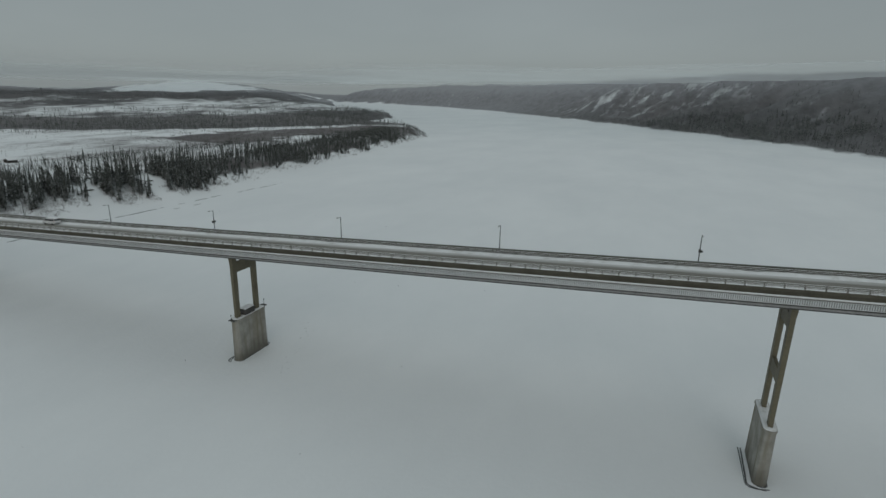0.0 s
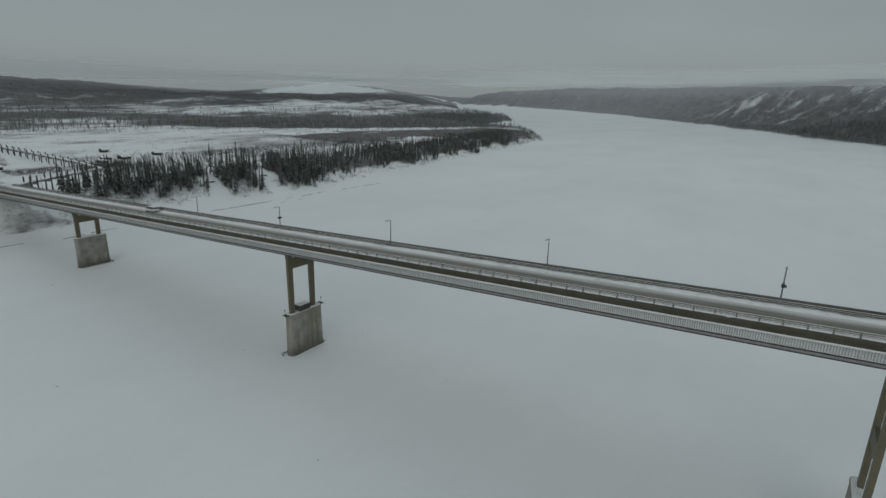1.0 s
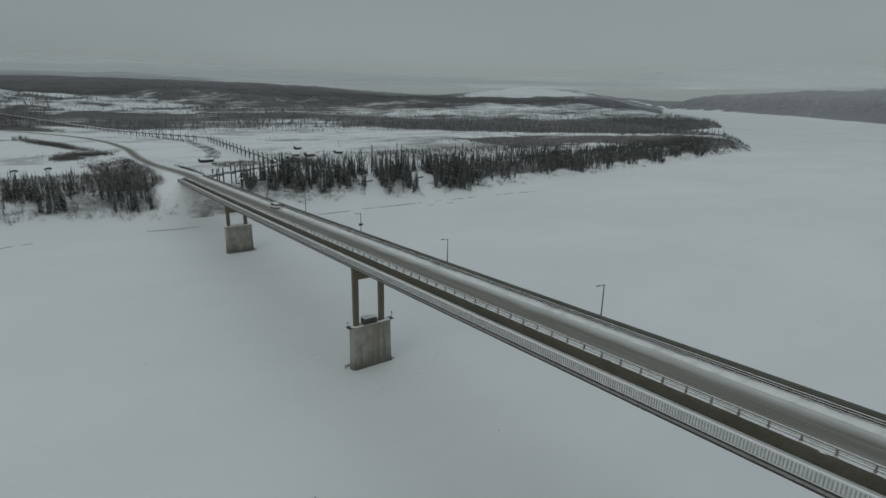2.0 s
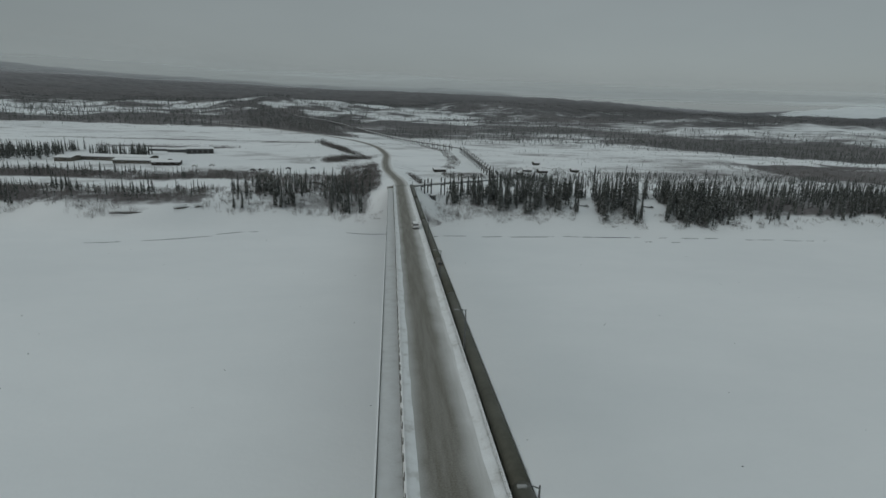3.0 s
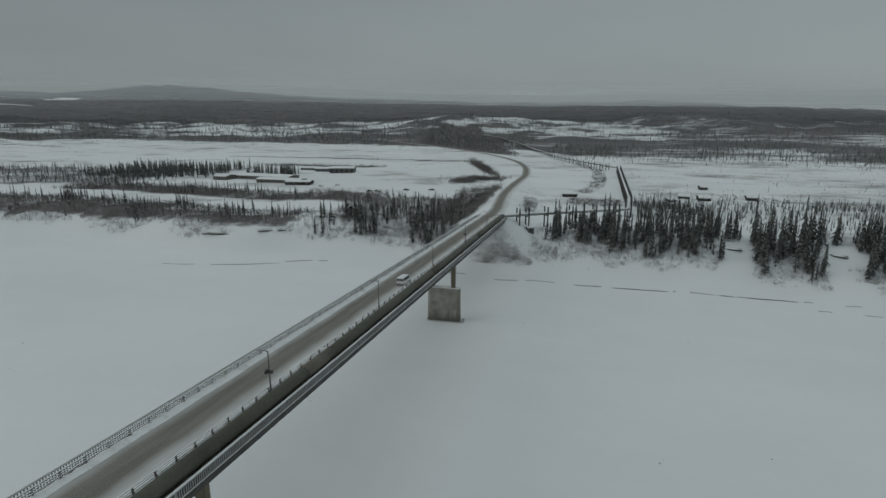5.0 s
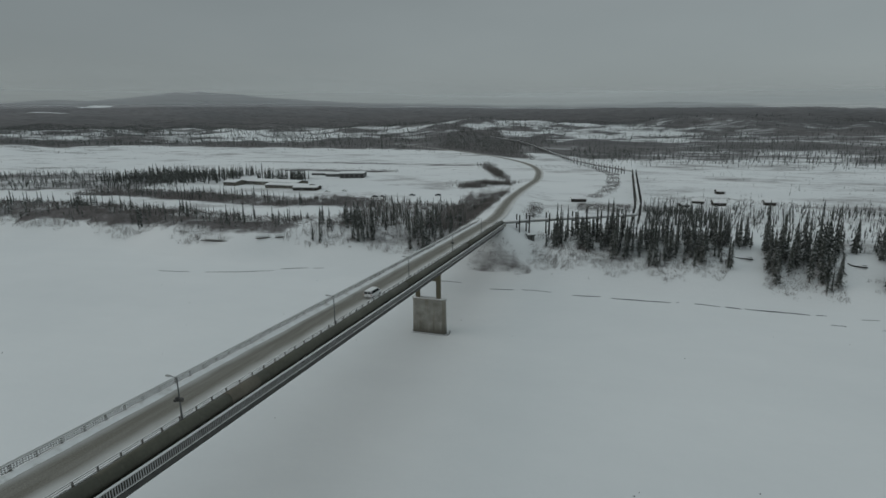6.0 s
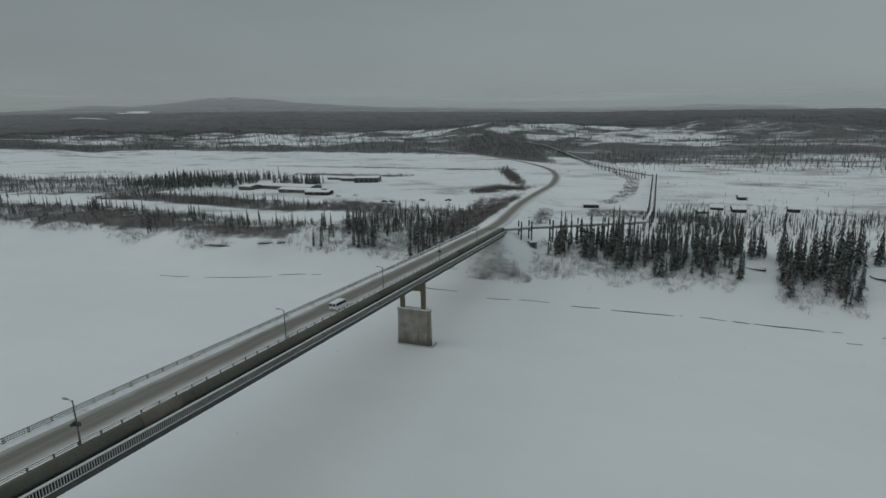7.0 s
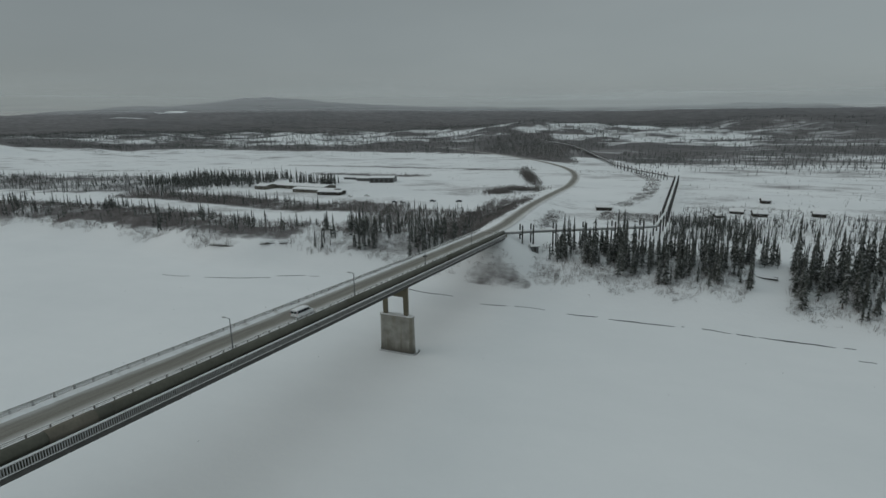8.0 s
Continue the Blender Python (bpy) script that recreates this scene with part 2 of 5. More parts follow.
M_FROST = two_tone("frosted_fence_steel", (0.25, 0.252, 0.248), (0.40, 0.404, 0.40), 0.8, 0.75)
M_RAIL = two_tone("rimed_rail_steel", (0.50, 0.50, 0.49), (0.70, 0.70, 0.69), 0.8, 0.7)
M_POST = two_tone("snow_dusted_post_steel", (0.105, 0.100, 0.086), (0.300, 0.295, 0.280), 1.6, 0.7)
M_GUARD = two_tone("dark_guard_rail", (0.085, 0.082, 0.072), (0.20, 0.196, 0.18), 0.9, 0.65)
M_DARK = two_tone("dark_steel", (0.045, 0.045, 0.043), (0.095, 0.092, 0.086), 0.6, 0.6, 0.2)
M_PIPE = two_tone("pipe_jacket", (0.066, 0.066, 0.051), (0.112, 0.110, 0.088), 0.25, 0.55, 0.2)
M_JACKET = two_tone("pale_pipe_jacket", (0.23, 0.235, 0.23), (0.36, 0.365, 0.36), 0.25, 0.5, 0.3)
M_SLEEVE = two_tone("rusty_pipe_sleeve", (0.112, 0.101, 0.080), (0.168, 0.152, 0.122), 0.4, 0.7)
M_ICE = two_tone("dark_wet_ice", (0.04, 0.045, 0.048), (0.14, 0.147, 0.15), 0.4, 0.5)
M_WOOD = two_tone("weathered_timber", (0.030, 0.027, 0.024), (0.070, 0.062, 0.053), 0.8, 0.85)
M_TAN = two_tone("tan_siding", (0.098, 0.092, 0.077), (0.175, 0.164, 0.140), 0.6, 0.8)
M_GREY = two_tone("grey_metal_siding", (0.10, 0.103, 0.103), (0.19, 0.194, 0.194), 0.5, 0.6)
M_WHITE = two_tone("white_vehicle_paint", (0.70, 0.71, 0.71), (0.80, 0.80, 0.80), 0.5, 0.3)
M_GLASS = two_tone("dark_glass", (0.012, 0.014, 0.016), (0.025, 0.027, 0.03), 0.5, 0.08)
M_RUBBER = two_tone("tyre_rubber", (0.02, 0.02, 0.02), (0.04, 0.04, 0.04), 4.0, 0.9)
M_RED = two_tone("red_lamp_plastic", (0.28, 0.02, 0.015), (0.36, 0.03, 0.02), 2.0, 0.3)
M_BLUE = two_tone("dark_vehicle_paint", (0.045, 0.05, 0.06), (0.08, 0.085, 0.095), 1.0, 0.35)


# ---------------------------------------------------------------- mesh helpers
def part(name, bm, mat, parent=None, label="", smooth=False):
    """Link a bmesh as one mesh object, under a thing or a part."""
    me = bpy.data.meshes.new(name)
    bm.to_mesh(me)
    bm.free()
    me.materials.append(mat)
    if smooth:
        me.polygons.foreach_set("use_smooth", [True] * len(me.polygons))
    ob = new(name, me)
    ob.parent = parent
    return tagged(ob, label)


def share(name, me, parent, m):
    """Another object on the same mesh."""
    ob = new(name, me)
    ob.parent = parent
    ob.matrix_basis = m
    return ob


def box(bm, x0, x1, y0, y1, z0, z1, slope=0.0, bevel=0.0):
    """A block; slope lifts it along y."""
    vs = [bm.verts.new((x, y, z + slope * y)) for x in (x0, x1) for y in (y0, y1) for z in (z0, z1)]
    fs = [bm.faces.new([vs[i] for i in f]) for f in ((0, 1, 3, 2), (4, 6, 7, 5), (0, 4, 5, 1), (2, 3, 7, 6), (0, 2, 6, 4), (1, 5, 7, 3))]
    if bevel:
        es = {e for f in fs for e in f.edges}
        bmesh.ops.bevel(bm, geom=list(es), offset=bevel, segments=1, affect="EDGES")
    return bm


def tube(bm, points, radii, sides=8):
    """A round bar through points, with a radius at each."""
    rings = []
    pts = [Vector(p) for p in points]
    for i, p in enumerate(pts):
        d = (pts[min(i + 1, len(pts) - 1)] - pts[max(i - 1, 0)]).normalized()
        side = d.cross(Vector((0, 0, 1)) if abs(d.z) < 0.9 else Vector((1, 0, 0))).normalized()
        up = side.cross(d)
        r = radii[i] if isinstance(radii, (list, tuple)) else radii
        rings.append([bm.verts.new(p + r * (math.cos(k * math.tau / sides) * side + math.sin(k * math.tau / sides) * up)) for k in range(sides)])
    for a, b in zip(rings, rings[1:]):
        for k in range(sides):
            bm.faces.new((a[k], a[(k + 1) % sides], b[(k + 1) % sides], b[k]))
    bm.faces.new(rings[0][::-1])
    bm.faces.new(rings[-1])
    return bm


def thing(name, label, category, at=(0, 0, 0), turn=0.0, group="", kind=""):
    """An Empty at a thing's base, which holds its parts."""
    ob = new(name)
    ob.matrix_basis = pose(*at, 0, 0, turn)
    ob.empty_display_size = 0.5
    return tagged(ob, label, category, group, kind)


def from_arrays(name, verts, faces, mat, smooth=False):
    """One mesh object from numpy arrays of vertices and equal-sided faces."""
    me = bpy.data.meshes.new(name)
    k = faces.shape[1]
    me.vertices.add(len(verts))
    me.vertices.foreach_set("co", np.ascontiguousarray(verts, dtype=np.float32).ravel())
    me.loops.add(faces.size)
    me.loops.foreach_set("vertex_index", np.ascontiguousarray(faces, dtype=np.int32).ravel())
    me.polygons.add(len(faces))
    me.polygons.foreach_set("loop_start", np.arange(0, faces.size, k, dtype=np.int32))
    if smooth:
        me.polygons.foreach_set("use_smooth", np.ones(len(faces), dtype=bool))
    me.update(calc_edges=True)
    me.materials.append(mat)
    return new(name, me)


def scatter(name, templates, spots, mat, rng):
    """Many copies of small templates joined into one object; a spot is x, y, z, height, breadth."""
    vs, fs, base = [], [], 0
    which = rng.integers(0, len(templates), len(spots))
    for k, (tv, tf) in enumerate(templates):
        s = spots[which == k]
        if not len(s):
            continue
        a = rng.uniform(0, math.tau, len(s))
        c, d = np.cos(a)[:, None], np.sin(a)[:, None]
        x = (tv[None, :, 0] * c - tv[None, :, 1] * d) * s[:, 4:5] + s[:, 0:1]
        y = (tv[None, :, 0] * d + tv[None, :, 1] * c) * s[:, 4:5] + s[:, 1:2]
        z = tv[None, :, 2] * s[:, 3:4] + s[:, 2:3]
        vs.append(np.stack([x, y, z], -1).reshape(-1, 3))
        fs.append((tf[None] + (base + np.arange(len(s)) * len(tv))[:, None, None]).reshape(-1, 3))
        base += len(s) * len(tv)
    return tagged(from_arrays(name, np.concatenate(vs), np.concatenate(fs), mat), kind="stuff")


# ---------------------------------------------------------------- the land
def smooth01(a, b, v):
    t = np.clip((v - a) / (b - a), 0, 1)
    return t * t * (3 - 2 * t)


def fbm(x, y, size, octaves=4, seed=0.0):
    """Soft rolling noise from sums of turned sines; about -1 to 1."""
    out, amp, tot = 0.0, 1.0, 0.0
    for k in range(octaves):
        a = 0.9 + 2.1 * k + seed
        u, v = x * math.cos(a) + y * math.sin(a), -x * math.sin(a) + y * math.cos(a)
        f = math.tau / size * 1.9 ** k
        out = out + amp * np.sin(u * f + 1.7 * np.sin(v * f * 0.73 + seed + k) + 2.3 * k) * np.cos(v * f * 0.81 + 1.3 * np.sin(u * f * 0.61 - k) + seed)
        tot += amp
        amp *= 0.55
    return out / tot


FOOT_X = (-9000, -1500, -600, -384, -290, -220, -150, -110, -60, 0, 40, 80, 110, 140, 170, 215, 300, 435, 570, 705, 752, 778, 803, 835, 878, 938, 1040, 1290, 1332, 1362, 1530, 3000, 4200, 8000)
FOOT_Y = (-300, 60, 163, 188, 198, 194, 182, 190, 196, 192, 190, 187, 191, 187, 189, 196, 205, 219, 235, 254, 265, 287, 312, 330, 420, 520, 560, 600, 640, 780, 930, 1900, 2690, 5600)
SOUTH_X = (-9000, -1500, -200, 0, 300, 721, 832, 1014, 1268, 1592, 2076, 2484, 2795, 3000, 8000)
SOUTH_Y = (-900, -700, -480, -470, -450, -342, -285, -188, -29, 189, 553, 940, 1368, 2000, 7000)
ROAD = [(0, 196), (0, 230), (-4, 270), (-8, 310), (-10, 359), (-10, 400), (-10, 437), (-14, 480), (-21, 525), (-36, 580), (-62, 640), (-107, 716), (-171, 800), (-254, 890), (-345, 980), (-470, 1080)]


PATCHES = ((-2790, 2090, 85, 45), (-3060, 2590, 75, 60))


def deck_z(y):
    return 32.62 - 0.0535 * y + 1.8e-5 * y * y


FALL = -0.018  # cross-lean of the roadway, down to the east, fitted to the camera's view
ROADWAY = -0.55  # the road surface against the bridge's line


def road_line(step=6.0):
    """The road's middle line north of the bridge, as x, y, z and the distance run."""
    p = np.array(ROAD, float)
    out = []
    for i in range(len(p) - 1):
        a, b, c, d = p[max(i - 1, 0)], p[i], p[i + 1], p[min(i + 2, len(p) - 1)]
        k = max(2, int(np.linalg.norm(c - b) / step))
        for t in np.arange(k) / k:
            out.append(0.5 * (2 * b + (c - a) * t + (2 * a - 5 * b + 4 * c - d) * t * t + (3 * b - a - 3 * c + d) * t ** 3))
    out = np.array(out)
    run = np.concatenate([[0], np.cumsum(np.linalg.norm(np.diff(out, axis=0), axis=1))])
    z = np.interp(run, (0, 17, 60, 110, 170, 260, 600, 1400), (deck_z(196) + ROADWAY, deck_z(213) + ROADWAY, 20.2, 18.6, 17.4, 16.8, 16.6, 19.5))
    return np.column_stack([out, z, run])


ROAD_PTS = road_line()


def land(x, y):
    """Height of the ground and its share of woods, for arrays of x and y."""
    foot, south = np.interp(x, FOOT_X, FOOT_Y), np.interp(x, SOUTH_X, SOUTH_Y)
    foot = foot + 2.0 * np.sin(x * 0.11) + 1.5 * np.sin(x * 0.031 + 2)
    inland = y - foot
    r, az = np.hypot(x, y), np.degrees(np.arctan2(x, y))
    rise = np.clip(inland / np.interp(x, (-420, -300, -170, -112, -60, -20), (34, 30, 23.5, 23.5, 30, 34)), 0, 1)
    bank = 13.6 * (0.55 * rise + 0.45 * rise * rise * (3 - 2 * rise))
    flat = bank + 2.2 * smooth01(30, 260, inland) + 0.5 * fbm(x, y, 120, 3) * smooth01(20, 60, inland)
    ridge = np.interp(az, (-180, -90, -66, -62, -58, -54, -48, -45, -41, -38, -32, -23, -9, 0, 6, 14, 22, 32, 40, 54, 62, 75, 180), (120, 138, 148, 158, 192, 216, 239, 272, 304, 292, 230, 202, 166, 168, 182, 128, 100, 44, 40, 28, 28, 45, 70))
    back = smooth01(1900, 5600, r)
    mid = smooth01(850, 1700, r) * 24 * (1 + 0.6 * fbm(x, y, 520, 3, 2.0))
    across, deep = 0.731 * x - 0.682 * y, 0.682 * x + 0.731 * y
    knoll = 70 * np.exp(-((across - 130) / np.where(across < 130, 470, 560)) ** 2 - ((deep - 3900) / 900) ** 2) + 22 * np.exp(-((x - 1950) / 420) ** 2 - ((y - 1420) / 260) ** 2) + 26 * np.exp(-((x - 330) / 260) ** 2 - ((y - 1650) / 220) ** 2) + 24 * np.exp(-((x + 320) / 230) ** 2 - ((y - 1420) / 170) ** 2)
    hills = (mid + knoll + back * (ridge - 38) * (1 + 0.10 * fbm(x, y, 900, 4, 5.0))) * smooth01(0, 420, inland)
    north = np.where(inland > 0, flat + hills, 0)
    d = (south - y) * 0.8
    crest = np.interp(x, (-2000, 0, 500, 800, 1150, 1400, 1700, 2300, 2600, 2850, 3100, 3600, 4500, 6500), (50, 52, 84, 120, 120, 130, 129, 110, 114, 109, 80, 32, 16, 14))
    gully = fbm(x * 1.0 + y * 0.6, y * 0.25, 230, 4, 1.0)
    bluff = np.where(d > 0, crest * smooth01(0, 420, d * (1 + 0.25 * gully)) * (1 + 0.07 * fbm(x, y, 800, 3, 7.0)) + 4 * smooth01(0, 12, d), 0)
    h = north + bluff
    # the road's bank runs out from the abutment
    near = (np.abs(x + 150) < 420) & (y > 180) & (y < 1150)
    if near.any():
        px, py = x[near], y[near]
        gap = np.full(px.shape, 1e9)
        rz = np.zeros(px.shape)
        for qx, qy, qz, run in ROAD_PTS:
            g = np.hypot(px - qx, py - qy)
            closer = g < gap
            gap, rz = np.where(closer, g, gap), np.where(closer, qz, rz)
        w = (1 - smooth01(5.5, 24, gap)) * smooth01(198, 214, py)
        hh = h[near]
        h = h.copy()
        h[near] = hh + (rz - 0.2 - hh) * w
    cover, dark = 0.05 + 0.0 * h, 0.0 * h
    soft = 22 * fbm(x, y, 70, 3, 1.5)

    def wooded(where, share, spruce):
        """Raise the woods' share to a value inside a soft-edged stretch."""
        nonlocal cover, dark
        w = np.where(inland > 0, np.clip(where, 0, 1), 0)
        more = cover < share * w
        dark = np.where(more, spruce, dark)
        cover = np.where(more, share * w, cover)

    def strip(line_x, line_y, half, edge=10.0):
        gap = np.abs(y + soft * (0.35 if half < 30 else 0.9) - np.interp(x, line_x, line_y))
        inside = smooth01(0, 4 + half * 0.8, x - line_x[0]) * smooth01(0, 4 + half * 0.8, line_x[-1] - x)
        return (1 - smooth01(half, half + edge, gap)) * inside

    wooded(smooth01(25, 40, inland), 0.432 + 0.04 * (x > 70) + 0.045 * smooth01(0.05, 0.5, fbm(x, y * 2.0, 150, 4, 6.0)), 0.1)
    # willows along the banks
    wooded(smooth01(9, 20, inland - 5 * fbm(x, y, 45, 3, 3.0)) * (1 - smooth01(34, 50, inland + 16 * fbm(x, y, 70, 3, 8.0))) * ((x < -108) & (x > -1500)), 0.63 + 0.05 * fbm(x, y, 34, 3, 5.0), 0.25)
    wooded(smooth01(10, 18, inland) * (1 - smooth01(36, 60, inland)) * ((x < -18) & (x > -100 + 8 * np.sin(y * 0.4))), 0.51, 0.3)
    wooded(smooth01(8, 18, inland) * (1 - smooth01(38, 46, inland)) * ((x > 40) & ((x < 100) | (x > 119)) & (x < 141)), 0.54, 0.5)
    wooded(smooth01(8, 18, inland) * (1 - smooth01(40, 56, inland)) * smooth01(0, 14, x - 162 - 0.24 * inland), 0.61, 0.35)
    wooded(smooth01(2, 5, inland) * (1 - smooth01(9, 16, inland)) * (1 - smooth01(10, 30, np.abs(x - 8))), 0.58 + 0.07 * fbm(x, y, 14, 3, 2.0), 0.1)
    wooded(np.exp(-((x - 8) / 8) ** 2 - ((y - 207) / 5) ** 2) * 1.4, 0.51 + 0.08 * fbm(x, y, 9, 3, 4.0), 0.0)
    wooded(strip((-356, -330, -300, -250, -200, -140), (292, 294, 297, 294, 288, 280), 13, 8), 0.57 + 0.06 * fbm(x, y, 40, 3, 2.0), 0.3)
    wooded(strip((-152, -120, -92), (296, 298, 290), 15, 8), 0.60, 0.2)
    wooded(strip((-760, -560, -488, -440, -385, -340, -296), (305, 318, 345, 335, 358, 368, 392), 55, 16), 0.58, 0.6)
    wooded(strip((-300, -225, -160), (478, 488, 492), 8, 8), 0.68, 0.3)
    wooded(smooth01(-46, -36, x) * (1 - smooth01(-16, -11, x)) * smooth01(222, 236, y) * (1 - smooth01(330, 352, y)), 0.53 + 0.07 * fbm(x, y, 26, 3, 3.0), 0.1)
    # thin woods behind the east bank, and the brush out to the headland
    wooded(smooth01(68, 84, x) * smooth01(262, 276, y) * (1 - smooth01(325, 352, y + soft)) * (x < 330), 0.45, 0.3)
    wooded(strip((320, 350, 400, 460, 520, 640, 760), (380, 378, 372, 392, 372, 330, 312), 44, 40), 0.70, 0.25)
    wooded(strip((-1060, -990, -880, -760), (690, 690, 650, 640), 8, 14), 0.50, 0.2)
    wooded(strip((-980, -870), (530, 545), 4, 8), 0.50, 0.2)
    wooded(strip((-610, -520), (440, 456), 6, 10), 0.50, 0.2)
    wooded(strip((-640, -500), (682, 664), 6, 12), 0.50, 0.1)
    wooded(strip((-420, -300, -70), (575, 582, 585), 6, 6), 0.60, 0.2)
    wooded(strip((80, 120, 160, 215), (352, 362, 350, 335), 7, 8), 0.50, 0.1)
    # the far edge of the flats: a belt of brush, a thinly wooded slope, then solid woods
    east = smooth01(-60, 60, x)
    edge = np.interp(x, (-3000, -1354, -932, -566, -304, -60, 8, 125, 260, 340, 433, 527, 608, 739, 790), (470, 640, 718, 845, 848, 790, 700, 690, 672, 645, 535, 462, 416, 382, 322)) + soft
    into = y - edge
    airy = smooth01(50, 110, x) * (1 - smooth01(300, 400, x)) * (1 - smooth01(190, 300, into))
    wooded(smooth01(0, 30, into), 0.67 - 0.15 * airy * (0.6 + 0.5 * fbm(x, y * 1.5, 90, 3, 5.0)), 0.55 + 0.15 * east)
    slope = smooth01(0, 60, into - (130 + 170 * smooth01(-700, -460, x) + 90 * east) - 60 * fbm(x, y, 170, 3, 7.0)) * (1 - smooth01(0, 200, into - (640 + 200 * smooth01(-900, -560, x))))
    glade = slope * smooth01(-0.3, 0.15, fbm(x, y * 1.7, 330, 4, 9.0) + 0.25 * fbm(x, y, 55, 4, 2.0)) * (1 - 0.62 * smooth01(150, 260, x)) * smooth01(-1750, -1350, x)
    cover = np.where((inland > 0) & (into > 0), cover - 0.20 * glade, cover)
    thin = smooth01(330, 430, into) * (1 - smooth01(720, 830, into)) * smooth01(420, 560, x) * (1 - smooth01(1350, 1600, x)) * (0.55 + 0.45 * smooth01(-0.3, 0.3, fbm(x, y * 1.6, 260, 4, 3.0)))
    cover = np.where((inland > 0) & (into > 0), cover - 0.11 * thin, cover)
    wooded(smooth01(1750, 2300, r), 0.80, 0.55)
    # cover thinned upriver so snow pales the woods, in place of haze
    cover = np.where((inland > 0) & (x > 1900), np.minimum(cover, 0.80 - 0.18 * smooth01(1900, 2500, x)), cover)
    hump = 1 - smooth01(0.5, 1.2, ((across - 30) / 400) ** 2 + ((deep - 3350) / 620) ** 2 + 0.5 * fbm(x, y, 190, 3, 3.0))
    cover = np.where(inland > 0, cover - (cover - 0.37) * hump, cover)
    # the brown hill that the pipeline climbs
    hill = smooth01(0, 40, x - np.interp(y, (650, 720, 870, 1226, 1500), (-20, -120, -262, -345, -345))) * (1 - smooth01(-25, 15, x - np.interp(y, (650, 723, 1066, 1330), (-35, -50, -140, -240)))) * smooth01(655, 690, y) * (1 - smooth01(1250, 1380, y))
    wooded(hill, 0.74, 0.35)
    # the river bluffs: streaked gullies upstream, dense spruce at the near foot
    side = 0.72 - 0.02 * smooth01(1750, 2600, x) - 0.05 * smooth01(0.1, 0.5, fbm(x + 0.6 * d, 0.5 * d, 90, 4, 3.0)) * smooth01(120, 220, d) * (x < 1350)
    cover = np.where(d > -30, side * smooth01(-25, 25, d), cover)
    # spruce share lowered upriver to pale the woods, again for haze
    dark = np.where(inland > 0, dark * (1 - 0.7 * smooth01(1900, 2600, x)), dark)
    dark = np.where(d > 0, 1.0 - 0.6 * smooth01(1000, 1700, x) - 0.35 * smooth01(150, 350, d), dark)
    # open patches on the high hills
    for px, py, pa, pb in PATCHES:
        cover = np.where(((x - px) / pa) ** 2 + ((y - py) / pb) ** 2 + 0.3 * fbm(x, y, 60, 2) < 1, 0.15, cover)
    cover = np.where((inland <= 0) & (d <= -30), 0.0, cover)
    return h, cover, np.clip(dark, 0, 1)


def spread(stops):
    """Grid lines with a chosen spacing between stops."""
    out = [stops[0][0]]
    for (a, s), (b, e) in zip(stops, stops[1:]):
        v = a
        while v < b - 1e-6:
            f = (v - a) / (b - a)
            v = min(v + s + (e - s) * f, b)
            out.append(v)
    return np.array(out)


GX = spread([(-7000, 260), (-4200, 120), (-1200, 34), (-420, 7), (260, 7), (820, 11), (1300, 12), (1950, 13), (2600, 34), (4700, 110), (7400, 220)])
GY = spread([(-2400, 150), (-760, 28), (-340, 13), (60, 13), (160, 6), (186, 3), (245, 3.5), (320, 7), (760, 12), (1600, 30), (4200, 90), (7000, 220)])
gx, gy = np.meshgrid(GX, GY)
gh, gc, gd = land(gx.ravel(), gy.ravel())
gv = np.column_stack([gx.ravel(), gy.ravel(), gh])
nx, ny = len(GX), len(GY)
gi = (np.arange(ny - 1)[:, None] * nx + np.arange(nx - 1)[None]).ravel()
ground = from_arrays("ground", gv, np.column_stack([gi, gi + 1, gi + nx + 1, gi + nx]), M_GROUND, True)
# woods painted paler upriver and up the bluffs, for haze as well as frost
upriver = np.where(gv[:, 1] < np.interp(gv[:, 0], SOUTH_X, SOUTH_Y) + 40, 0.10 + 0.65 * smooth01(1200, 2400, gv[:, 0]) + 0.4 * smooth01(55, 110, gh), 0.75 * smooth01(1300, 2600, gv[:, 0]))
upslope = (np.interp(gv[:, 0], SOUTH_X, SOUTH_Y) - gv[:, 1]) * 0.8
rocky = smooth01(1330, 1480, gv[:, 0]) * (1 - smooth01(1760, 1960, gv[:, 0])) * smooth01(50, 120, upslope) * (1 - smooth01(290, 380, upslope))
for sx, sy, size in ((1409, -283, 42), (1391, -169, 38), (1010, -306, 36), (1126, -356, 40), (930, -330, 30)):
    rocky = np.maximum(rocky, 0.9 * np.exp(-((gv[:, 0] - sx) / size) ** 2 - ((gv[:, 1] - sy) / size) ** 2))
for field, values in (("cover", gc), ("spruce", gd), ("rime_haze", upriver), ("upslope", upslope), ("rocky", rocky)):
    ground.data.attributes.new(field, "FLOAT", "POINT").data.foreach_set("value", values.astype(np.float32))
tagged(ground, "snow-covered frozen river, flats and wooded hills", "ground", kind="structure")


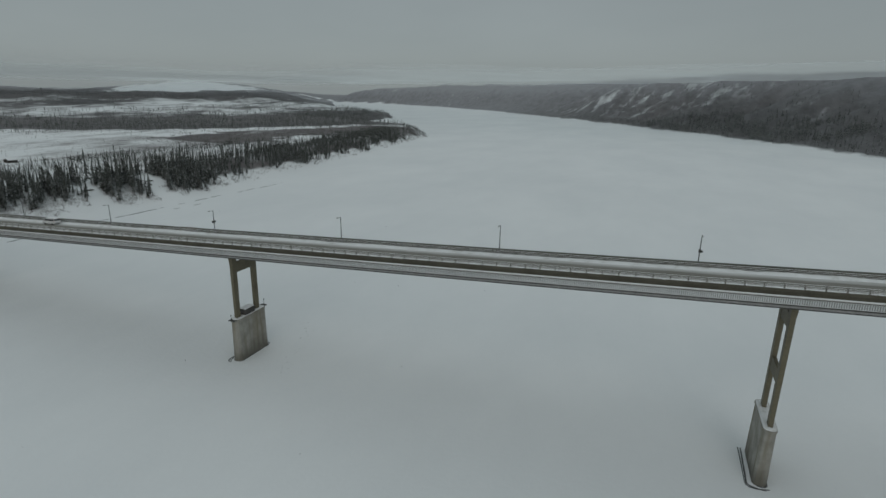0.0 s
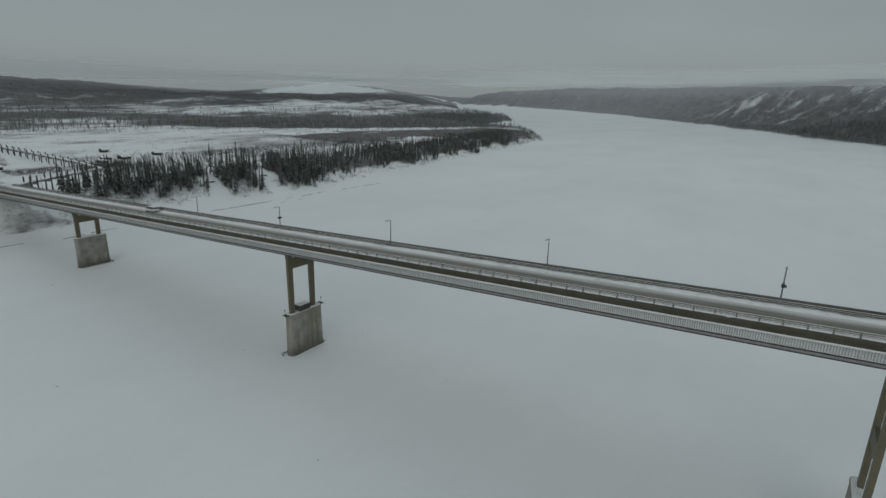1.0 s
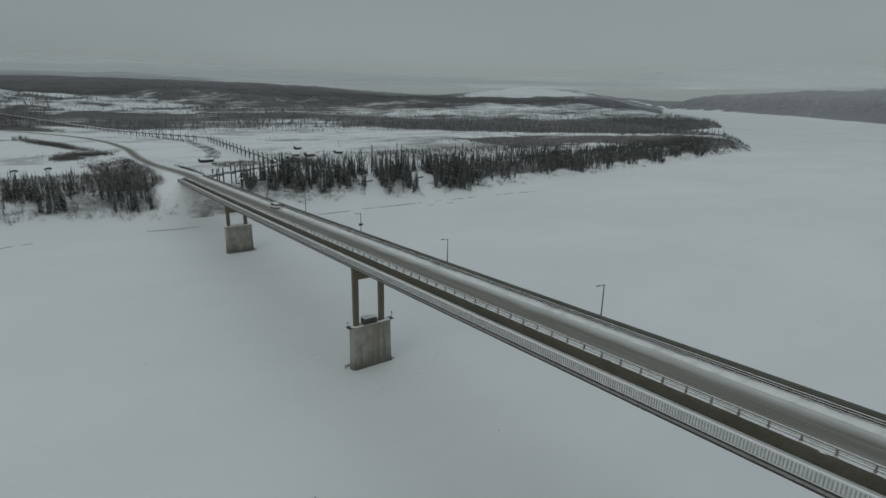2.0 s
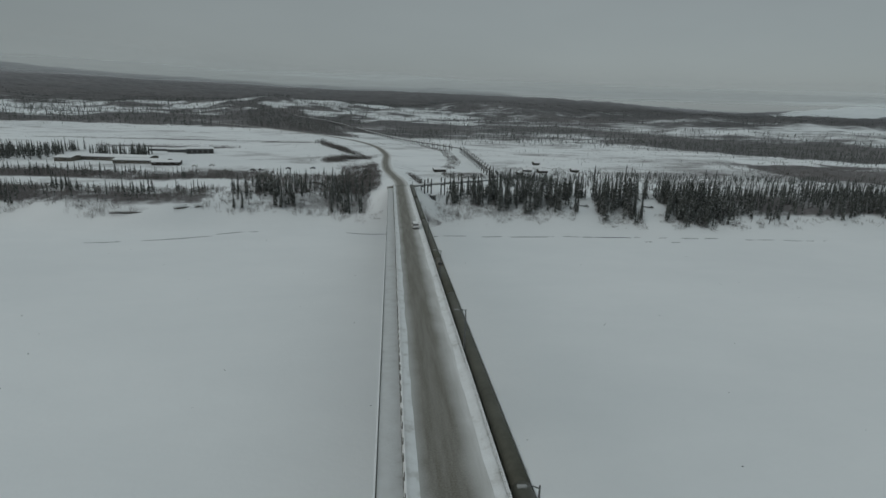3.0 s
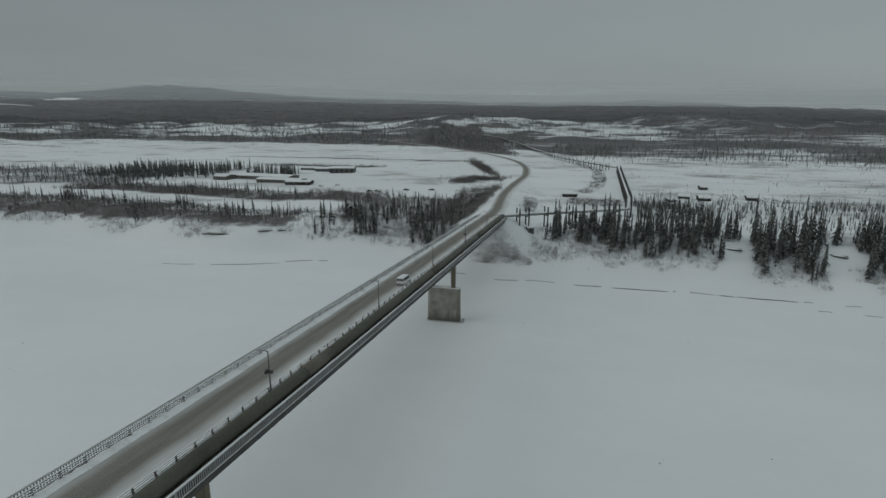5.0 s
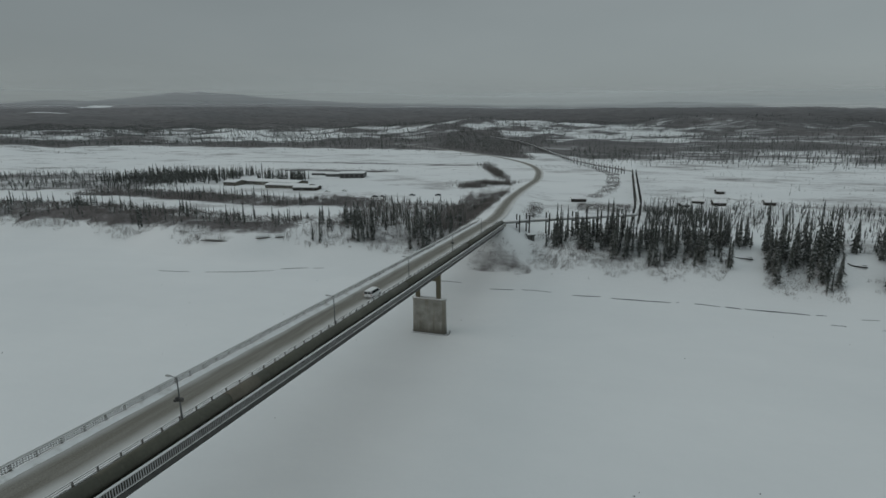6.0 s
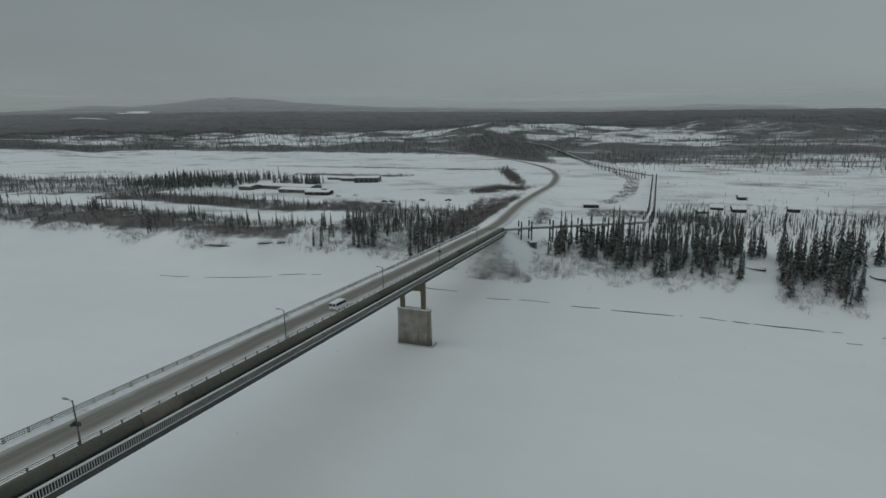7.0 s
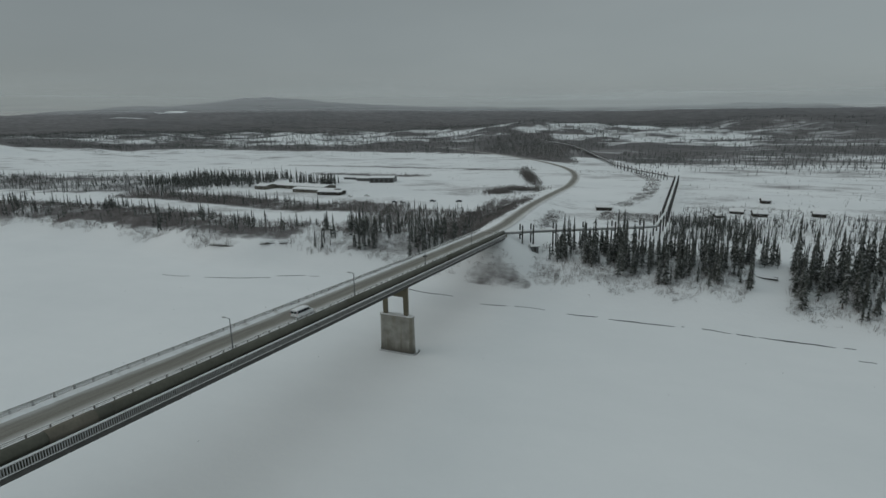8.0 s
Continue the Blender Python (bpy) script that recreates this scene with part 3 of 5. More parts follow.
def haze_sheet_material():
    """Thin see-through haze sheet: lit from the sky above and the snow below."""
    m, n, l, b = material("haze_veil", 1.0)
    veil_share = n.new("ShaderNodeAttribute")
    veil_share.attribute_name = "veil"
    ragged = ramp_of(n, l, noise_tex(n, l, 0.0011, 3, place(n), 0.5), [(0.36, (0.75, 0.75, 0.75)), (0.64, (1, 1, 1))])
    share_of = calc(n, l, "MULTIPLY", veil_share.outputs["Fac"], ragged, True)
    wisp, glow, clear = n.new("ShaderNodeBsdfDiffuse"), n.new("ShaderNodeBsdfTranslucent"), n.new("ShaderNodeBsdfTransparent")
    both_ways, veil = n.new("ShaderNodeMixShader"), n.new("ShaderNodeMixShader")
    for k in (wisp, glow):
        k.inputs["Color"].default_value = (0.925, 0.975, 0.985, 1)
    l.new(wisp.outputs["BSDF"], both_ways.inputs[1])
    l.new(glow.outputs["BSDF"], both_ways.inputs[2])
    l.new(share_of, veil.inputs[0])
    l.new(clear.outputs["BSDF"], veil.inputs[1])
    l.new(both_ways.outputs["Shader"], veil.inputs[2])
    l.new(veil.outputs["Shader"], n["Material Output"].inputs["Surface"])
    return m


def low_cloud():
    """Wide ragged sheet round north and east, added to veil far hills like haze."""
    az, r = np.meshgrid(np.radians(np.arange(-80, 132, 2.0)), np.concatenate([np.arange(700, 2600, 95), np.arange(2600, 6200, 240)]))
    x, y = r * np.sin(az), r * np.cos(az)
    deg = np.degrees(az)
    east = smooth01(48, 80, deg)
    # heights and density are set so the sheet fades hilltops from the camera
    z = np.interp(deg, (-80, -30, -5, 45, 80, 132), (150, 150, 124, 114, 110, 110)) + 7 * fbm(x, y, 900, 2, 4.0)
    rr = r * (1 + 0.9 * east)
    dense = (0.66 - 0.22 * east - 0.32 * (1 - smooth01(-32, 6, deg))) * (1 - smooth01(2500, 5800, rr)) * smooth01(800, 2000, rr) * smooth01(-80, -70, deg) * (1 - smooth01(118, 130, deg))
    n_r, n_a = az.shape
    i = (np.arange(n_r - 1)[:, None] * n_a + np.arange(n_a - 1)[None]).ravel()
    ob = from_arrays("low_cloud", np.column_stack([x.ravel(), y.ravel(), z.ravel()]), np.column_stack([i, i + 1, i + n_a + 1, i + n_a]), haze_sheet_material(), True)
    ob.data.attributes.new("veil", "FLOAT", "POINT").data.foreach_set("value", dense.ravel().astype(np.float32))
    return tagged(ob, "thin grey see-through sheet standing in for low cloud and haze", "cloud", kind="structure")


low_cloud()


def height(x, y):
    return float(land(np.array([float(x)]), np.array([float(y)]))[0][0])


def ribbon(name, line, half, mat, lift=0.0, cross=5, fall=0.0):
    """A strip along a line of x, y, z, run; its UV is in metres, across and along."""
    bm = bmesh.new()
    uv = bm.loops.layers.uv.new("UVMap")
    rows, info = [], {}
    for i, (x, y, z, run) in enumerate(line):
        a, b = line[max(i - 1, 0)], line[min(i + 1, len(line) - 1)]
        d = Vector((b[0] - a[0], b[1] - a[1], 0)).normalized()
        s = Vector((d.y, -d.x, 0))
        row = []
        for k in range(cross + 1):
            u = half * (2 * k / cross - 1)
            v = bm.verts.new((x + s.x * u, y + s.y * u, z + lift - 0.012 * abs(u) + fall * u))
            info[v] = (u, run)
            row.append(v)
        rows.append(row)
    for a, b in zip(rows, rows[1:]):
        for k in range(cross):
            f = bm.faces.new((a[k], a[k + 1], b[k + 1], b[k]))
            for loop in f.loops:
                loop[uv].uv = info[loop.vert]
    return part(name, bm, mat)


tagged(ribbon("road", [q for q in ROAD_PTS if q[1] > 213.4], 4.2, M_ROAD, 0.06), "curving gravel road under packed snow", "road", kind="structure")


# ---------------------------------------------------------------- the bridge
SOUTH_END, NORTH_END, PIERS = -478.0, 213.0, (-375.0, -250.0, -123.7, 0.0, 125.0)
bridge = thing("road_bridge", "long brown steel girder bridge over the frozen river", "bridge")


def sweep(name, profile, y0, y1, mat, label="", step=12.0, smooth=False, parent=None):
    """A closed profile of x and height over the roadway, drawn along the bridge."""
    bm = bmesh.new()
    k = max(1, int(round((y1 - y0) / step)))
    rings = []
    for y in np.linspace(y0, y1, k + 1):
        rings.append([bm.verts.new((x, y, deck_z(y) + z + FALL * x)) for x, z in profile])
    m = len(profile)
    for a, b in zip(rings, rings[1:]):
        for i in range(m):
            bm.faces.new((a[i], b[i], b[(i + 1) % m], a[(i + 1) % m]))
    bm.faces.new(rings[0])
    bm.faces.new(rings[-1][::-1])
    bmesh.ops.recalc_face_normals(bm, faces=bm.faces)
    return part(name, bm, mat, parent or bridge, label, smooth)


def rect(x0, x1, z0, z1):
    return [(x0, z0), (x1, z0), (x1, z1), (x0, z1)]


sweep("deck", rect(-4.78, 4.78, -0.98, -0.62), SOUTH_END, NORTH_END, M_STEEL, "brown steel deck edge")
deck_line = [(0, y, deck_z(y), y) for y in np.arange(SOUTH_END, NORTH_END + 0.5, 5.0)] + [(0, NORTH_END + 0.5, deck_z(NORTH_END + 0.5), NORTH_END)]
surface = ribbon("road_surface", deck_line, 4.5, M_ROAD, ROADWAY + 0.02, 6, FALL)
surface.parent = bridge
tagged(surface, "worn gritty snow on the roadway")
for s in (-1, 1):
    sweep("girder", rect(*sorted((s * 1.7, s * 4.4)), -3.8, -0.98), SOUTH_END, NORTH_END, M_STEEL, "weathered brown box girder")
    sweep("curb", rect(*sorted((s * 4.42, s * 4.84)), -0.62, -0.40), SOUTH_END, NORTH_END, M_STEEL)
    sweep("side_shelf", rect(*sorted((s * 4.4, s * 7.4)), -2.70, -2.50), SOUTH_END, NORTH_END, M_STEEL, "steel side shelf under snow")
    if s < 0:
        sweep("shelf_snow", [(s * 4.42, -2.49), (s * 7.36, -2.49), (s * 7.3, -2.36), (s * 6.0, -2.28), (s * 4.45, -2.22)], SOUTH_END, NORTH_END, M_SNOW, "thin snow on the shelf")
    if s < 0:
        sweep("edge_beam", rect(-7.62, -7.38, -2.56, -2.40), SOUTH_END, NORTH_END, M_DARK, "dark steel edge flange")
        sweep("edge_web", rect(-7.54, -7.40, -2.94, -2.564), SOUTH_END, NORTH_END, M_GALV, "pale galvanised edge web")
        sweep("edge_beam", rect(-7.62, -7.38, -3.12, -2.944), SOUTH_END, NORTH_END, M_DARK, "dark steel edge flange")
    else:
        sweep("edge_beam", rect(7.38, 7.62, -3.12, -2.40), SOUTH_END, NORTH_END, M_DARK, "dark steel edge beam")
    sweep("fence_rail", rect(*sorted((s * 7.41, s * 7.59)), -1.06, -0.90), SOUTH_END, NORTH_END, M_RAIL, "frosted fence top rail")
    sweep("fence_rail", rect(*sorted((s * 7.43, s * 7.57)), -2.32, -2.20), SOUTH_END, NORTH_END, M_RAIL)
    sweep("rail_snow", [(s * 7.39, -0.896), (s * 7.61, -0.896), (s * 7.58, -0.80), (s * 7.42, -0.80)], SOUTH_END, NORTH_END, M_SNOW, "snow along the fence top")
    for z, r in ((-0.10, 0.05), (0.19, 0.045), (0.48, 0.055)):
        sweep("guard_rail", [(s * 4.60 + r * math.cos(a), z + r * math.sin(a)) for a in np.arange(6) * math.tau / 6], SOUTH_END, NORTH_END, M_GUARD, "dark tubular guard rail")
        sweep("rail_snow", [(s * 4.60 - 1.1 * r, z + 0.75 * r), (s * 4.60 + 1.1 * r, z + 0.75 * r), (s * 4.60 + 0.7 * r, z + 1.5 * r), (s * 4.60 - 0.7 * r, z + 1.5 * r)], SOUTH_END, NORTH_END, M_SNOW, "thin snow on the guard rail")


def windrow(name, s, seed):
    """Ploughed snow along the kerb, ragged on its outer side."""
    rng = np.random.default_rng(seed)
    ys = np.arange(SOUTH_END, NORTH_END, 0.75)
    low = np.interp(ys, ys[::6], rng.uniform(0, 1, len(ys[::6])))
    vs, fs = [], []
    for y, q in zip(ys, low):
        h, o = (0.26 if s > 0 else 0.12) + 0.18 * q + rng.uniform(-0.04, 0.06), 4.74 + 0.05 * q + rng.uniform(-0.03, 0.05)
        for x, z in ((3.5 - 0.3 * q, 0.02), (4.0, 0.55 * h), (4.4, h + 0.05), (o, h), (o + 0.03, 0.05), (o - 0.25, -0.12)):
            vs.append((s * x, y, deck_z(y) + ROADWAY + z + FALL * s * x))
    k = 6
    for i in range(len(ys) - 1):
        for j in range(k - 1):
            a = i * k + j
            fs.append((a, a + 1, a + k + 1, a + k) if s < 0 else (a, a + k, a + k + 1, a + 1))
    ob = from_arrays(name, np.array(vs), np.array(fs), M_WINDROW, True)
    ob.parent = bridge
    return tagged(ob, "ragged ploughed snow along the kerb", kind="stuff")


windrow("snow_windrow", -1, 3)
windrow("snow_windrow", 1, 4)


def stone_ring(w, t, nose, k=4):
    """Plan of a pier with blunt rounded ends."""
    out = []
    for s in (1, -1):
        for i in range(k + 1):
            a = (i / k - 0.5) * math.pi
            out.append((s * (w - nose + nose * math.cos(a)), s * t * math.sin(a)))
    return out


def loft(name, rings, mat, parent, label="", smooth=False):
    bm = bmesh.new()
    rows = [[bm.verts.new((x, y, z)) for x, y in plan] for plan, z in rings]
    m = len(rows[0])
    for a, b in zip(rows, rows[1:]):
        for i in range(m):
            bm.faces.new((a[i], a[(i + 1) % m], b[(i + 1) % m], b[i]))
    bm.faces.new(rows[0][::-1])
    bm.faces.new(rows[-1])
    return part(name, bm, mat, parent, label, smooth)


def pier(y, hut, seed):
    """A concrete wall pier with two steel columns under the girders."""
    p = thing("pier", "", "", (0.35, y, 0))
    for key in ("label", "category"):
        p.pop(key, None)
    p.parent = bridge
    top, under = 11.9, deck_z(y) - 3.8
    loft("pier_wall", [(stone_ring(6.0, 1.25, 0.9), -1.5), (stone_ring(5.9, 1.2, 0.9), 4), (stone_ring(5.8, 1.12, 0.85), top - 0.5)], M_CONCRETE, p, "stained concrete pier wall")
    loft("pier_cap", [(stone_ring(5.95, 1.24, 0.9), top - 0.5), (stone_ring(5.95, 1.24, 0.9), top)], M_CONCRETE, p)
    rng = np.random.default_rng(seed)
    bm = bmesh.new()
    plan = stone_ring(5.8, 1.14, 0.85)
    low = [bm.verts.new((x, yy, top + 0.01)) for x, yy in plan]
    high = [bm.verts.new((x * 0.93, yy * 0.85, top + rng.uniform(0.12, 0.3))) for x, yy in plan]
    for i in range(len(plan)):
        bm.faces.new((low[i], low[(i + 1) % len(plan)], high[(i + 1) % len(plan)], high[i]))
    bm.faces.new(high)
    part("cap_snow", bm, M_SNOW, p, "snow lying on the cap")
    for s in (-1, 1):
        bm = bmesh.new()
        loftring = lambda w, t: [(s * 3.65 - 0.4 + a * w, b * t) for a, b in ((-1, -1), (1, -1), (1, 1), (-1, 1))]
        rows = [[bm.verts.new((x, yy, z)) for x, yy in loftring(w, t)] for w, t, z in ((0.70, 0.40, top), (0.76, 0.44, under - 2), (0.98, 0.55, under))]
        for a, b in zip(rows, rows[1:]):
            for i in range(4):
                bm.faces.new((a[i], a[(i + 1) % 4], b[(i + 1) % 4], b[i]))
        part("column", bm, M_COLUMN, p, "ochre-brown steel box column")
    part("crossbeam", box(bmesh.new(), -3.4, 2.6, -0.36, 0.36, under - 4.4, under - 1.6, bevel=0.05), M_COLUMN, p)
    if under - top > 17:
        mid = (top + under - 4) / 2
        part("crossbeam", box(bmesh.new(), -3.4, 2.6, -0.36, 0.36, mid - 1.3, mid + 1.3, bevel=0.05), M_COLUMN, p)
    if hut:
        part("equipment_box", box(bmesh.new(), -2.2, 1.5, -1.05, 1.05, top + 0.02, top + 1.7, bevel=0.06), M_DARK, p, "dark steel equipment box")
        part("box_snow", box(bmesh.new(), -2.15, 1.45, -1.0, 1.0, top + 1.71, top + 1.86, bevel=0.05), M_WINDROW, p, "thin grey snow on the box")
        part("cap_walkway", box(bmesh.new(), -6.6, -5.2, -0.9, 0.9, top - 0.1, top + 0.06, bevel=0.02), M_DARK, p)
        part("cap_walkway", box(bmesh.new(), 5.2, 6.6, -0.9, 0.9, top - 0.1, top + 0.06, bevel=0.02), M_DARK, p)
        for s in (-1, 1):
            part("marker_light", tube(bmesh.new(), [(s * 6.4, 0, top), (s * 6.4, 0, top + 1.3), (s * 6.4, 0, top + 1.35), (s * 6.4, 0, top + 1.7)], [0.05, 0.05, 0.16, 0.14], 8), M_DARK, p, "small navigation light on a post")
    # a snow collar at the foot with thin open cracks round it
    def foot_ring(f, g, n=8):
        return [(x * f, yy * g) for x, yy in stone_ring(6.0, 1.28, 0.9, n)]
    bm = bmesh.new()
    plan = foot_ring(1.01, 1.02) + foot_ring(1.05, 1.25)
    m = len(plan) // 2
    vs = [bm.verts.new((x + rng.uniform(-0.12, 0.12), yy + rng.uniform(-0.1, 0.1), rng.uniform(0.05, 0.14) if i < m else 0.02)) for i, (x, yy) in enumerate(plan)]
    for i in range(m):
        bm.faces.new((vs[i], vs[m + i], vs[m + (i + 1) % m], vs[(i + 1) % m]))
    part("ice_collar", bm, M_SNOW, p, "white ice collar round the foot")
    for f, g, skip in ((1.015, 1.04, 0.25), (1.10, 1.62, 0.45), (1.15, 2.0, 0.6)):
        ring = [(x + rng.uniform(-0.15, 0.15), yy + rng.uniform(-0.12, 0.12)) for x, yy in foot_ring(f, g)]
        m = len(ring)
        start, count = int(rng.integers(0, m)), int(m * (1 - skip))
        line = [ring[(start + i) % m] for i in range(count)]
        part("foot_crack", tube(bmesh.new(), [(x, yy, 0.13 if f < 1.05 else 0.04) for x, yy in line], [0.13 * rng.uniform(0.5, 1.2) for _ in line], 5), M_ICE, p, "thin dark crack in the ice")
    return p


for i, y in enumerate(PIERS):
    pier(y, y == 0, 20 + i)


def abutment(y, s):
    z = deck_z(y)
    a = part("abutment", box(bmesh.new(), -5.6, 5.6, y - 0.6 if s > 0 else y - 3, y + 3 if s > 0 else y + 0.6, height(0, y) - 8, z - 1.0, bevel=0.1), M_CONCRETE, bridge, "concrete abutment")
    for k in (-1, 1):
        x = sorted((k * 5.62, k * 8.1))
        part("wing_wall", box(bmesh.new(), x[0], x[1], y - 0.4, y + 0.5, z - 7.5, z - 1.0, bevel=0.08), M_CONCRETE, bridge)
    return a


abutment(NORTH_END, 1)
abutment(SOUTH_END, -1)

# guard rail posts every three metres; the nearest are pieces of their own
post_bm = bmesh.new()
box(post_bm, -0.085, 0.085, -0.09, 0.09, -0.35, 1.07, bevel=0.015)
box(post_bm, -0.14, 0.02, -0.13, 0.13, 0.34, 0.52)
box(post_bm, -0.17, 0.17, -0.17, 0.17, 0.14, 0.20)
first = part("rail_post", post_bm, M_POST, bridge)
post_me = first.data
first.matrix_basis = pose(-4.68, -151.4, deck_z(-151.4) + ROADWAY - FALL * 4.68)
rest_posts = []
for s in (-1, 1):
    for k in range(int((NORTH_END - SOUTH_END) / 3)):
        y = NORTH_END - 1.4 - 3 * k
        if y > -152:
            share("rail_post", post_me, bridge, pose(s * 4.68, y, deck_z(y) + ROADWAY + FALL * s * 4.68, 0, 0, 0 if s < 0 else 180))
        else:
            rest_posts.append((s, y))
tv = np.array([v.co[:] for v in post_me.vertices])
post_me.calc_loop_triangles()
tf = np.array([t.vertices[:] for t in post_me.loop_triangles])
far = from_arrays("rail_post_rest", np.concatenate([tv * (-s, -s, 1.0) + (s * 4.68, y, deck_z(y) + ROADWAY + FALL * s * 4.68) for s, y in rest_posts]), np.concatenate([tf + i * len(tv) for i in range(len(rest_posts))]), M_POST)
far.parent = bridge
tagged(far, kind="stuff")

# fence balusters along both shelves
bal_bm = box(bmesh.new(), -0.03, 0.03, -0.065, 0.065, -2.28, -1.0)
bal_me = part("baluster", bal_bm, M_FROST, bridge).data
bpy.data.objects["baluster"].matrix_basis = pose(7.50, -8.0, deck_z(-8.0) + FALL * 7.50)
tv = np.array([v.co[:] for v in bal_me.vertices])
bal_me.calc_loop_triangles()
tf = np.array([t.vertices[:] for t in bal_me.loop_triangles])
rest = []
for s in (-1, 1):
    for k in range(int((NORTH_END - SOUTH_END) / 0.34)):
        y = SOUTH_END + 0.3 + 0.34 * k
        if (s > 0 and -7.9 < y < 42) or (s < 0 and -120 < y < -72):
            share("baluster", bal_me, bridge, pose(s * 7.50, y, deck_z(y) + FALL * s * 7.50))
        else:
            rest.append((s * 7.50, y, deck_z(y) + FALL * s * 7.50))
rest = np.array(rest)
far = from_arrays("fence_infill", (tv[None] + rest[:, None]).reshape(-1, 3), (tf[None] + (np.arange(len(rest)) * len(tv))[:, None, None]).reshape(-1, 3), M_FROST)
far.parent = bridge
tagged(far, kind="stuff")

# shelf brackets under the deck
for s in (-1, 1):
    bm = bmesh.new()
    for y in np.arange(SOUTH_END + 3, NORTH_END, 6.0):
        z = deck_z(y)
        x = sorted((s * 4.4, s * 7.4))
        box(bm, x[0], x[1], y - 0.09, y + 0.09, z - 3.0 + FALL * s * 6, z - 2.704 + FALL * s * 6)
    tagged(part("shelf_bracket_rest", bm, M_STEEL, bridge), kind="stuff")


# ---------------------------------------------------------------- the pipeline
pipeline = thing("pipeline", "raised insulated oil pipeline along the bridge and inland", "pipeline")
PIPE_X, PIPE_Z, PIPE_R = 6.07, -0.36, 0.95
circle = [(PIPE_X + PIPE_R * math.cos(a), PIPE_Z + PIPE_R * math.sin(a)) for a in np.arange(20) * math.tau / 20]
marks = [SOUTH_END, -360, -240, -120, -60, 0, 30, 90, 150, NORTH_END + 0.4]
for a, b in zip(marks, marks[1:]):
    sweep("pipe_section", circle, a, b - 0.04, M_PIPE, smooth=True, parent=pipeline)
wide = [(PIPE_X + 1.02 * math.cos(a), PIPE_Z + 1.02 * math.sin(a)) for a in np.arange(20) * math.tau / 20]
sweep("pipe_sleeve", wide, 21.0, 27.5, M_SLEEVE, "brown rusty pipe sleeve", smooth=True, parent=pipeline)
for y in np.arange(-472, 212, 12.5):
    z = deck_z(y)
    bm = box(bmesh.new(), PIPE_X - 0.5, PIPE_X + 0.5, y - 0.12, y + 0.12, z - 2.68, z - 1.5)
    box(bm, PIPE_X - 0.6, PIPE_X + 0.6, y - 0.3, y + 0.3, z - 1.64, z - 1.48)
    part("pipe_saddle", bm, M_STEEL, pipeline)
INLAND = [(6.07, 213.4, deck_z(213.4) - 0.58), (20, 224, 21.3), (67.5, 262, 19.6), (70, 300, 19.8), (70.5, 400, 20.0), (71, 500, 20.2), (64, 512, 20.3), (30, 575, 20.0), (0, 650, 19.4), (-18, 715, 19.2), (-45, 800, 19.6), (-84, 925, 21.0), (-135, 1050, 24), (-205, 1150, 27), (-262, 1260, 34), (-330, 1420, 48)]
for a, b in zip(INLAND, INLAND[1:]):
    part("pipe_section", tube(bmesh.new(), [a, b], 0.78, 14), M_JACKET, pipeline, "pale insulated pipe jacket", smooth=True)
    part("pipe_snow", tube(bmesh.new(), [(a[0], a[1], a[2] + 0.17), (b[0], b[1], b[2] + 0.17)], 0.74, 14), M_SNOW, pipeline, "snow lying on the pipe", smooth=True)


def pipe_support(x, y, z, turn, tall):
    """An H frame: two posts beside the pipe and a beam under it."""
    g = height(x, y)
    sup = thing("pipe_support", "", "", (x, y, 0), turn)
    for key in ("label", "category"):
        sup.pop(key, None)
    sup.parent = pipeline
    for s in (-1, 1):
        part("support_post", tube(bmesh.new(), [(s * 1.55, 0, g - 0.6), (s * 1.55, 0, z + tall), (s * 1.55, 0, z + tall + 0.25)], [0.36, 0.36, 0.15], 8), M_DARK, sup)
    part("support_beam", box(bmesh.new(), -1.6, 1.6, -0.16, 0.16, z - 1.25, z - 0.8, bevel=0.02), M_DARK, sup)
    part("beam_snow", box(bmesh.new(), -1.3, 1.3, -0.22, 0.22, z - 0.79, z - 0.62, bevel=0.04), M_SNOW, sup)
    part("pipe_shoe", box(bmesh.new(), -0.45, 0.45, -0.5, 0.5, z - 0.81, z - 0.6, bevel=0.02), M_DARK, sup)


for (x0, y0, z0), (x1, y1, z1) in zip(INLAND, INLAND[1:]):
    length = math.hypot(x1 - x0, y1 - y0)
    turn = math.degrees(math.atan2(y1 - y0, x1 - x0)) - 90
    count = max(1, round(length / (15.0 if y1 < 300 else 12.5)))
    for k in range(count):
        f = (k + 0.5) / count
        if length < 15:
            continue
        if y0 < 214:
            f = 0.8
            pipe_support(x0 + (x1 - x0) * 0.5, y0 + (y1 - y0) * 0.5, z0 + (z1 - z0) * 0.5, turn, 3.2)
        pipe_support(x0 + (x1 - x0) * f, y0 + (y1 - y0) * f, z0 + (z1 - z0) * f, turn, 3.2 if y1 < 300 else 2.2)


